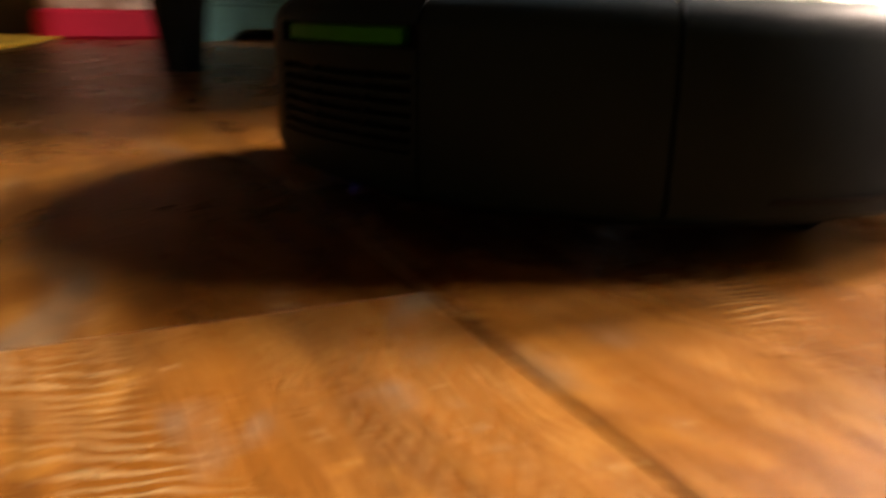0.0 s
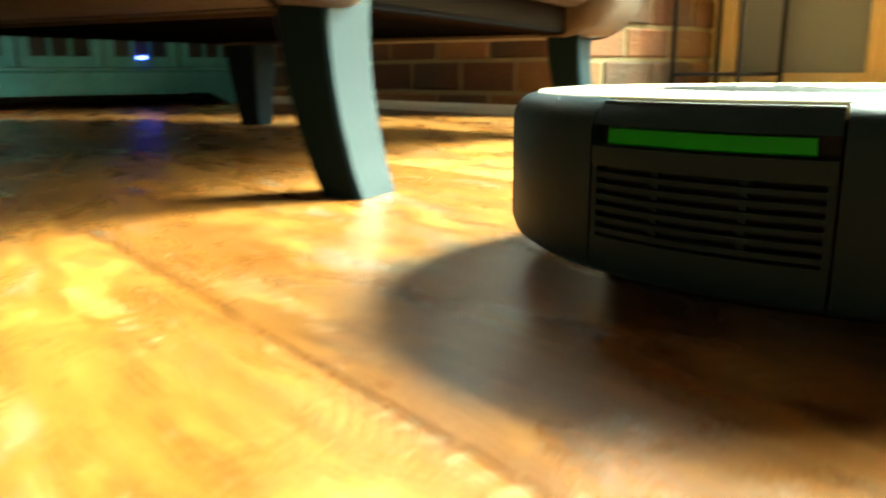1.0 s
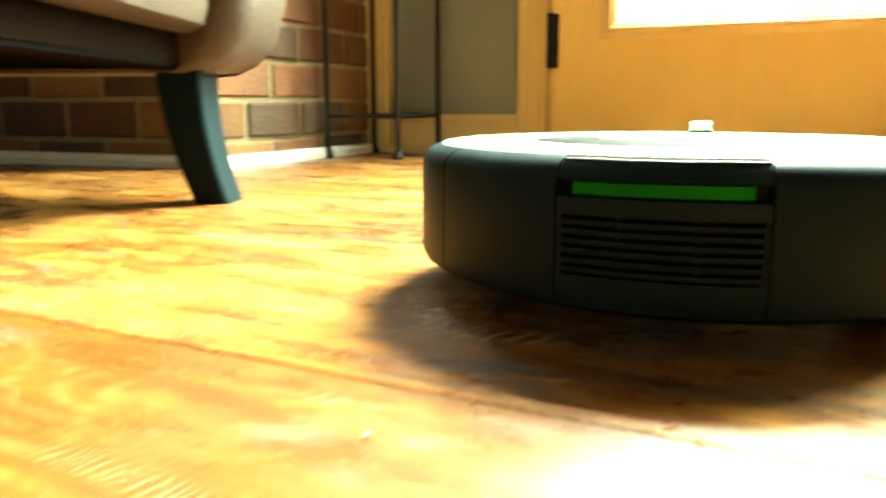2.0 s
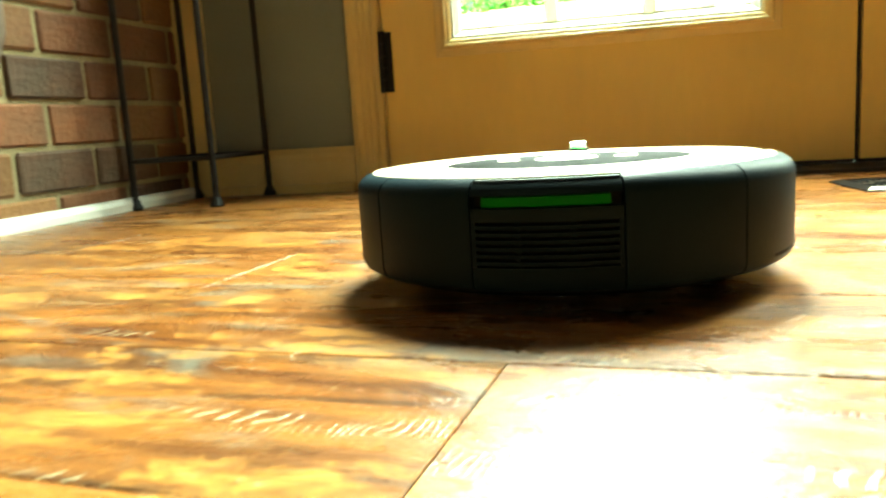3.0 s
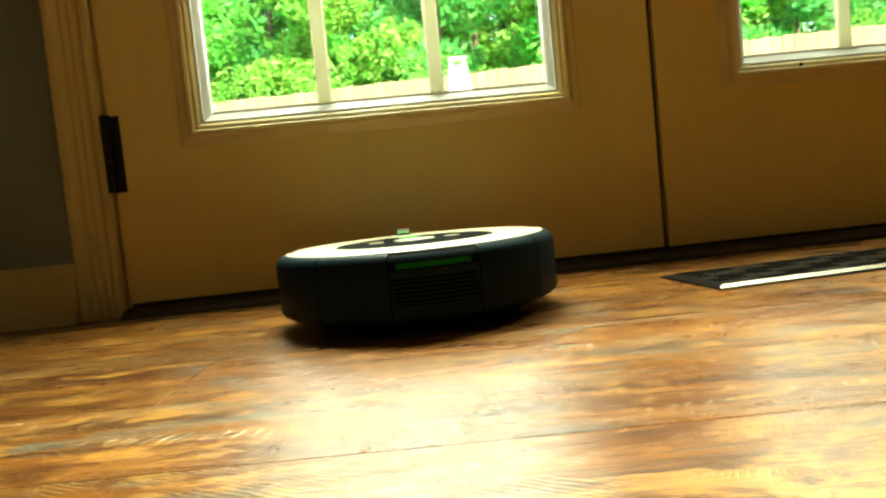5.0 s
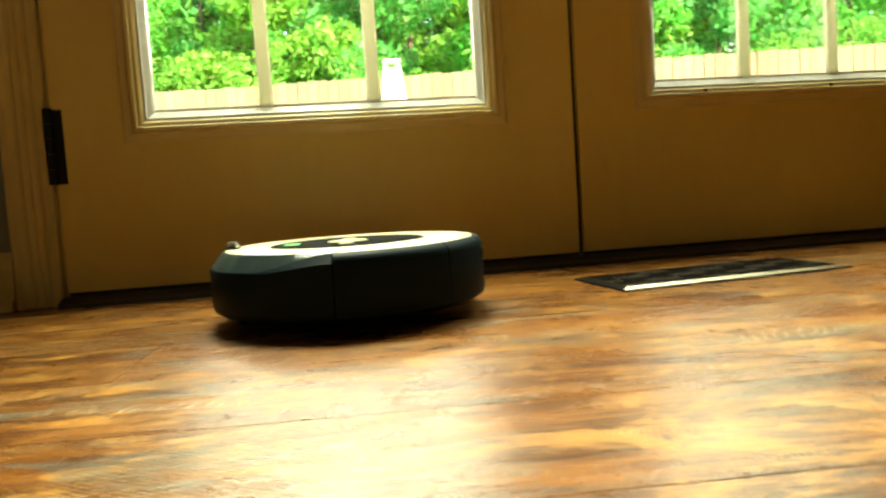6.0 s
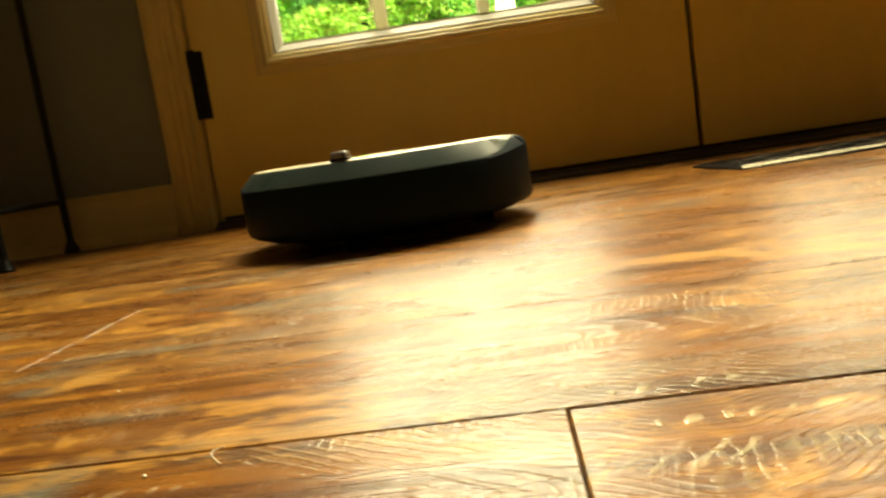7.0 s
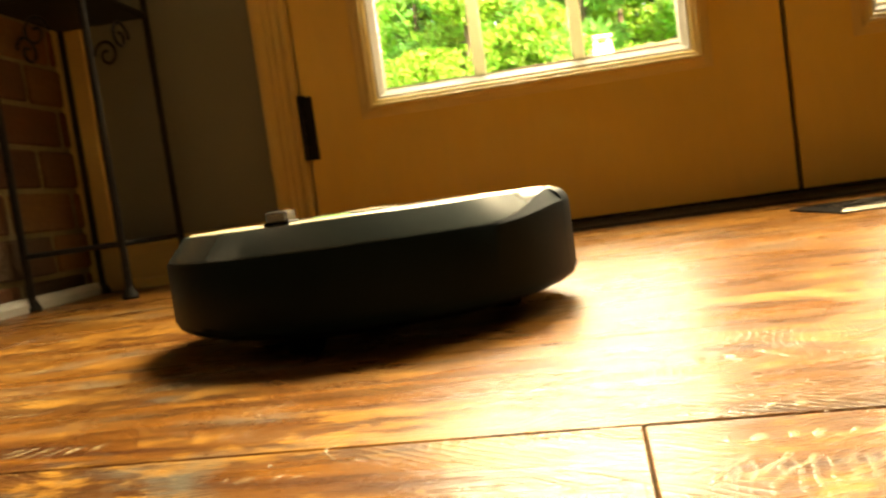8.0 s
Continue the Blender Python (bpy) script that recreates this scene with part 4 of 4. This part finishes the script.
def robot_vacuum():
    rob = tagged(empty("robot_vacuum"), "round charcoal robot vacuum with pale top and green bin latch", "robot vacuum")
    ring_at("chassis", rob, PLASTIC_DARK, [(0.001, 0.009), (0.120, 0.009), (0.143, 0.014), (0.1505, 0.022), (0.1505, 0.0820), (0.001, 0.0820)], 0, 360, 64, "black underside and chassis")
    side = [(0.150, 0.0200), (0.1555, 0.0185), (0.160, 0.0215), (0.162, 0.027), (0.162, 0.0765), (0.1613, 0.0803), (0.1590, 0.0840), (0.1555, 0.0868), (0.1505, 0.0884)]
    for s in (-1, 1):
        ring_at("side_panel", rob, PLASTIC, side, 180 + s * 16.6, 180 + s * 46, 16)
        ring_at("wrap_panel", rob, PLASTIC, side, 180 + s * 46.5, 180 + s * 93.5, 24)
    front = [(0.150, 0.0200), (0.1555, 0.0185), (0.160, 0.0215), (0.1625, 0.027), (0.1625, 0.0695), (0.1615, 0.0712), (0.150, 0.0712)]
    # towards its ends the bumper climbs and the sloping band runs out
    band = [(0.150, 0.0714), (0.1613, 0.0714), (0.1600, 0.0733), (0.1468, 0.0886), (0.1440, 0.0890), (0.1440, 0.0820), (0.150, 0.0820)]
    band_end = [(0.1475, 0.0872), (0.1515, 0.0881), (0.1508, 0.0883), (0.1468, 0.0888), (0.1440, 0.0890), (0.1440, 0.0820), (0.1470, 0.0820)]
    front_end = [(0.150, 0.0200), (0.1555, 0.0185), (0.160, 0.0215), (0.1625, 0.027), (0.1622, 0.0780), (0.1516, 0.0880), (0.1478, 0.0871)]

    def run_out(low, high):
        secs = []
        for i in range(65):
            a = -86 + 172 * i / 64
            f = min(max((abs(a) - 52) / 34, 0), 1)
            f = f * f * (3 - 2 * f)
            secs.append([((p[0] + (q[0] - p[0]) * f) * math.cos(radians(a)), (p[0] + (q[0] - p[0]) * f) * math.sin(radians(a)), p[1] + (q[1] - p[1]) * f) for p, q in zip(low, high)])
        return loft(secs)

    part("bumper", run_out(front, front_end), PLASTIC, rob, "charcoal front bumper", smooth=True)
    part("bumper_band", run_out(band, band_end), BEVEL_GLOSS, rob, "sloping glossy grey band above the bumper", smooth=True)
    for s in (-1, 1):
        ring_at("bumper_trim", rob, BRONZE_DARK, [(0.1600, 0.0262), (0.1624, 0.0262), (0.1624, 0.0278), (0.1600, 0.0278)], s * 90, s * 122, 12, "thin dull trim line")
    # dust bin with its latch and exhaust louvres
    bin_ob = ring_at("dust_bin", rob, PLASTIC_DARK, [(0.149, 0.0205), (0.1562, 0.0205), (0.1562, 0.0875), (0.149, 0.0875)], 180 - 16.2, 180 + 16.2, 14, "charcoal dust bin with louvres")
    ring_at("top_rail", bin_ob, PLASTIC, [(0.1563, 0.0785), (0.1619, 0.0785), (0.1613, 0.0803), (0.1590, 0.0840), (0.1563, 0.0863)], 180 - 16.2, 180 + 16.2, 14)
    ring_at("middle_rail", bin_ob, PLASTIC, [(0.1563, 0.0627), (0.1616, 0.0627), (0.1622, 0.0650), (0.1622, 0.0706), (0.1563, 0.0706)], 180 - 16.2, 180 + 16.2, 14)
    ring_at("bottom_rail", bin_ob, PLASTIC, [(0.1563, 0.0192), (0.1600, 0.0212), (0.162, 0.0270), (0.162, 0.0352), (0.1563, 0.0352)], 180 - 16.2, 180 + 16.2, 14)
    for s in (-1, 1):
        ring_at("corner_post", bin_ob, PLASTIC, [(0.1564, 0.0353), (0.1617, 0.0353), (0.1617, 0.0626), (0.1564, 0.0626)], 180 + s * 15.3, 180 + s * 16.2, 2)
    for k in range(6):
        z = 0.0366 + k * 0.00437
        ring_at("louvre", bin_ob, PLASTIC, [(0.1564, z + 0.0008), (0.1615, z), (0.1615, z + 0.0020), (0.1564, z + 0.0024)], 180 - 15.25, 180 + 15.25, 12)
    for a in (-6, 6):
        ring_at("louvre_rib", bin_ob, PLASTIC, [(0.1564, 0.0355), (0.1590, 0.0355), (0.1590, 0.0625), (0.1564, 0.0625)], 180 + a - 0.5, 180 + a + 0.5, 1)
    ring_at("latch", bin_ob, GREEN, [(0.1564, 0.0717), (0.1602, 0.0717), (0.1606, 0.0722), (0.1602, 0.0775), (0.1564, 0.0777)], 180 - 13.7, 180 + 13.7, 14, "bright green bin release latch")
    # top
    top_ob = ring_at("top_plate", rob, TOP_SILVER, [(0.0935, 0.0830), (0.1436, 0.0830), (0.1436, 0.0890), (0.1420, 0.0898), (0.0950, 0.0898), (0.0935, 0.0890)], 0, 360, 72, "pale champagne top ring")
    ring_at("rear_rim", top_ob, TOP_SILVER, [(0.1441, 0.0830), (0.1500, 0.0830), (0.1500, 0.0885), (0.1492, 0.0891), (0.1441, 0.0895)], 89, 271, 50)
    lid = ring_at("lid", rob, LID_BLACK, [(0.001, 0.0830), (0.0928, 0.0830), (0.0928, 0.0892), (0.0915, 0.0900), (0.001, 0.0906)], 0, 360, 60, "black centre lid")
    ring_at("clean_button", lid, TOP_SILVER, [(0.001, 0.0900), (0.024, 0.0900), (0.024, 0.0909), (0.022, 0.0911), (0.001, 0.0912)], 0, 360, 32, "pale round clean button")
    for y in (-0.045, 0.045):
        bm = sweep([(0.001, 0.0896), (0.009, 0.0896), (0.009, 0.0909), (0.001, 0.0910)], 0, 360, 18)
        bmesh.ops.translate(bm, verts=bm.verts, vec=(0, y, 0))
        part("small_button", bm, TOP_SILVER, lid, "small pale button")
    part("status_light", box((0.058, -0.012, 0.0890), (0.075, 0.012, 0.0905), 0.0003, 1), GREEN_LIGHT, lid, "green status light")
    turret = part("sensor_turret", box((0.130, -0.0082, 0.0902), (0.143, 0.0082, 0.0985), 0.0018, 2), CHROME, rob, "clear faceted sensor block")
    part("turret_base", box((0.129, -0.0095, 0.0895), (0.144, 0.0095, 0.0918), 0.0008, 1), PLASTIC_DARK, turret)
    for s in (-1, 1):
        w = rod((-0.005, s * 0.094, 0.0300), (-0.005, s * 0.114, 0.0300), 0.0300, sides=28)
        part("wheel", w, RUBBER, rob, "black rubber drive wheel")
    part("caster", rod((0.128, -0.009, 0.0125), (0.128, 0.009, 0.0125), 0.0125, sides=18), RUBBER, rob, "small front caster")
    return rob


ROBOT = robot_vacuum()

# ------------------------------------------------------------------ bricks of the chimney
COURSE, FIRST = 0.0745, -0.0275


def brick_mesh(length, seed):
    rng = random.Random(seed)
    bm = box((0, 0, 0), (length, 0.09, 0.0655), 0.004, 1)
    for v in bm.verts:
        v.co += Vector((rng.uniform(-1, 1), rng.uniform(-1, 1), rng.uniform(-1, 1))) * 0.0012
    me = bpy.data.meshes.new("brick")
    bm.to_mesh(me)
    bm.free()
    return me


def lay_bricks():
    rng = random.Random(9)
    kinds = [BRICK, BRICK_TAN, BRICK_DARK, BRICK_TAN, BRICK_DARK]
    stock = {}
    rest_verts, rest_faces, rest_mats = [], [], []
    step = 0.1815
    for j in range(35):
        z = FIRST + j * COURSE + 0.005
        if z + 0.066 > ROOM[4]:
            break
        runs = []
        for face in (0, 1):
            length = (CH_X, CH_Y)[face]
            s = -0.008 if j % 2 == face else (0.0, 0.077)[face] or 0.092
            while s < length - 0.03:
                e = min(s + 0.1725, length)
                runs.append((face, s, e))
                s += step
        for face, s, e in runs:
            n = round((e - s) * 200) / 200
            pick = rng.randrange(len(kinds))
            out = rng.uniform(0.006, 0.0105)
            if face == 0:
                m = pose(s, -out, z, 0, 0, rng.uniform(-0.4, 0.4))
            else:
                m = pose(-out, s + n, z, 0, 0, -90 + rng.uniform(-0.4, 0.4))
            if z < 0.95:
                key = (n, pick, rng.randrange(2))
                if key not in stock:
                    stock[key] = brick_mesh(n, hash(key[2]) + pick)
                    stock[key].materials.append(kinds[pick])
                ob = new("brick", stock[key])
                ob.parent = chimney
                ob.matrix_basis = m
            else:
                k = len(rest_verts)
                cs = [(0, 0, 0), (n, 0, 0), (n, 0.09, 0), (0, 0.09, 0), (0, 0, 0.0655), (n, 0, 0.0655), (n, 0.09, 0.0655), (0, 0.09, 0.0655)]
                rest_verts += [tuple(m @ Vector(c)) for c in cs]
                rest_faces += [tuple(k + i for i in f) for f in ((0, 1, 5, 4), (1, 2, 6, 5), (2, 3, 7, 6), (3, 0, 4, 7), (4, 5, 6, 7), (3, 2, 1, 0))]
    me = bpy.data.meshes.new("upper_bricks")
    me.from_pydata(rest_verts, [], rest_faces)
    me.materials.append(BRICK)
    ob = new("upper_bricks", me)
    ob.parent = chimney
    tagged(ob, "red-brown bricks higher up the chimney", kind="stuff")


lay_bricks()

# ------------------------------------------------------------------ floor planks
PLANK_W, WIDE_W = 0.162, 0.1813      # planks towards the doors, and the wider ones behind them
FLOOR = pose(0.936, 0.802, 0, 0, 0, TILT_PLANK)


def plank_mesh(length, width, material):
    w, c, g = width / 2 - 0.0003, 0.0007, 0.0003
    l = length / 2 - g
    secs = [[(-w, -l, -0.012), (w, -l, -0.012), (w, l, -0.012), (-w, l, -0.012)],
            [(-w, -l, -0.0007), (w, -l, -0.0007), (w, l, -0.0007), (-w, l, -0.0007)],
            [(-w + c, -l + c, 0), (w - c, -l + c, 0), (w - c, l - c, 0), (-w + c, l - c, 0)]]
    bm = loft(secs)
    me = bpy.data.meshes.new("plank")
    bm.to_mesh(me)
    bm.free()
    me.materials.append(material)
    return me


def lay_planks():
    rng = random.Random(21)
    length = 1.22
    joints = {-1: 0.0, 0: 0.75, 1: 0.301, 2: 0.62, 3: 0.249, 4: 0.80, -6: -0.124}
    cut = {}

    def edge(k):
        return k * PLANK_W if k >= -2 else -2 * PLANK_W + (k + 2) * WIDE_W

    for k in range(-27, 8):
        start = joints.get(k, rng.uniform(0, length))
        for j in range(-5, 5):
            a, b = start + j * length, start + (j + 1) * length
            a, b = max(a, -5.1 + 0.0787 * edge(k)), min(b, 1.5 if k == 7 else 2.70 + 0.0787 * min(edge(k), 0))
            if b - a < 0.05:
                continue
            width, wood = (PLANK_W, WOOD_FLOOR) if k >= -2 else (WIDE_W, WOOD_SMOOTH)
            if k == 7:
                width = 0.06      # the last plank is ripped to fit under the threshold
            n = (round(b - a, 2), width, wood)
            if n not in cut:
                cut[n] = plank_mesh(*n)
            me = cut[n]
            ob = new("plank", me)
            ob.parent = sub
            ob.matrix_basis = FLOOR @ pose(edge(k) + width / 2, (a + b) / 2, rng.uniform(-0.0003, 0.0003))


lay_planks()

ROBOT_ROWS = [
    (0.0, 0.220, 0.856, 10.4), (0.2, 0.272, 0.832, 7.8), (0.4, 0.328, 0.816, 4.8), (0.5, 0.358, 0.808, 5.0), (1.0, 0.518, 0.768, 4.2), (1.5, 0.688, 0.793, 3.0),
    (2.0, 0.850, 0.801, 2.0), (3.0, 1.168, 0.790, 0.4), (3.5, 1.330, 0.786, -0.5), (4.0, 1.493, 0.786, -1.3), (4.5, 1.656, 0.787, -3.0), (4.8, 1.730, 0.787, -1.0),
    (5.1, 1.744, 0.786, 9.0), (5.4, 1.732, 0.785, 34.0), (5.8, 1.705, 0.787, 69.0), (6.0, 1.694, 0.791, 85.0), (6.5, 1.669, 0.860, 128.5), (7.0, 1.575, 0.892, 166.5),
    (7.5, 1.429, 0.929, 167.0), (8.0, 1.280, 0.964, 166.5),
]


def motions():
    walk(ROBOT, [(t, pose(x, y, 0, 0, 0, h)) for t, x, y, h in ROBOT_ROWS])


motions()
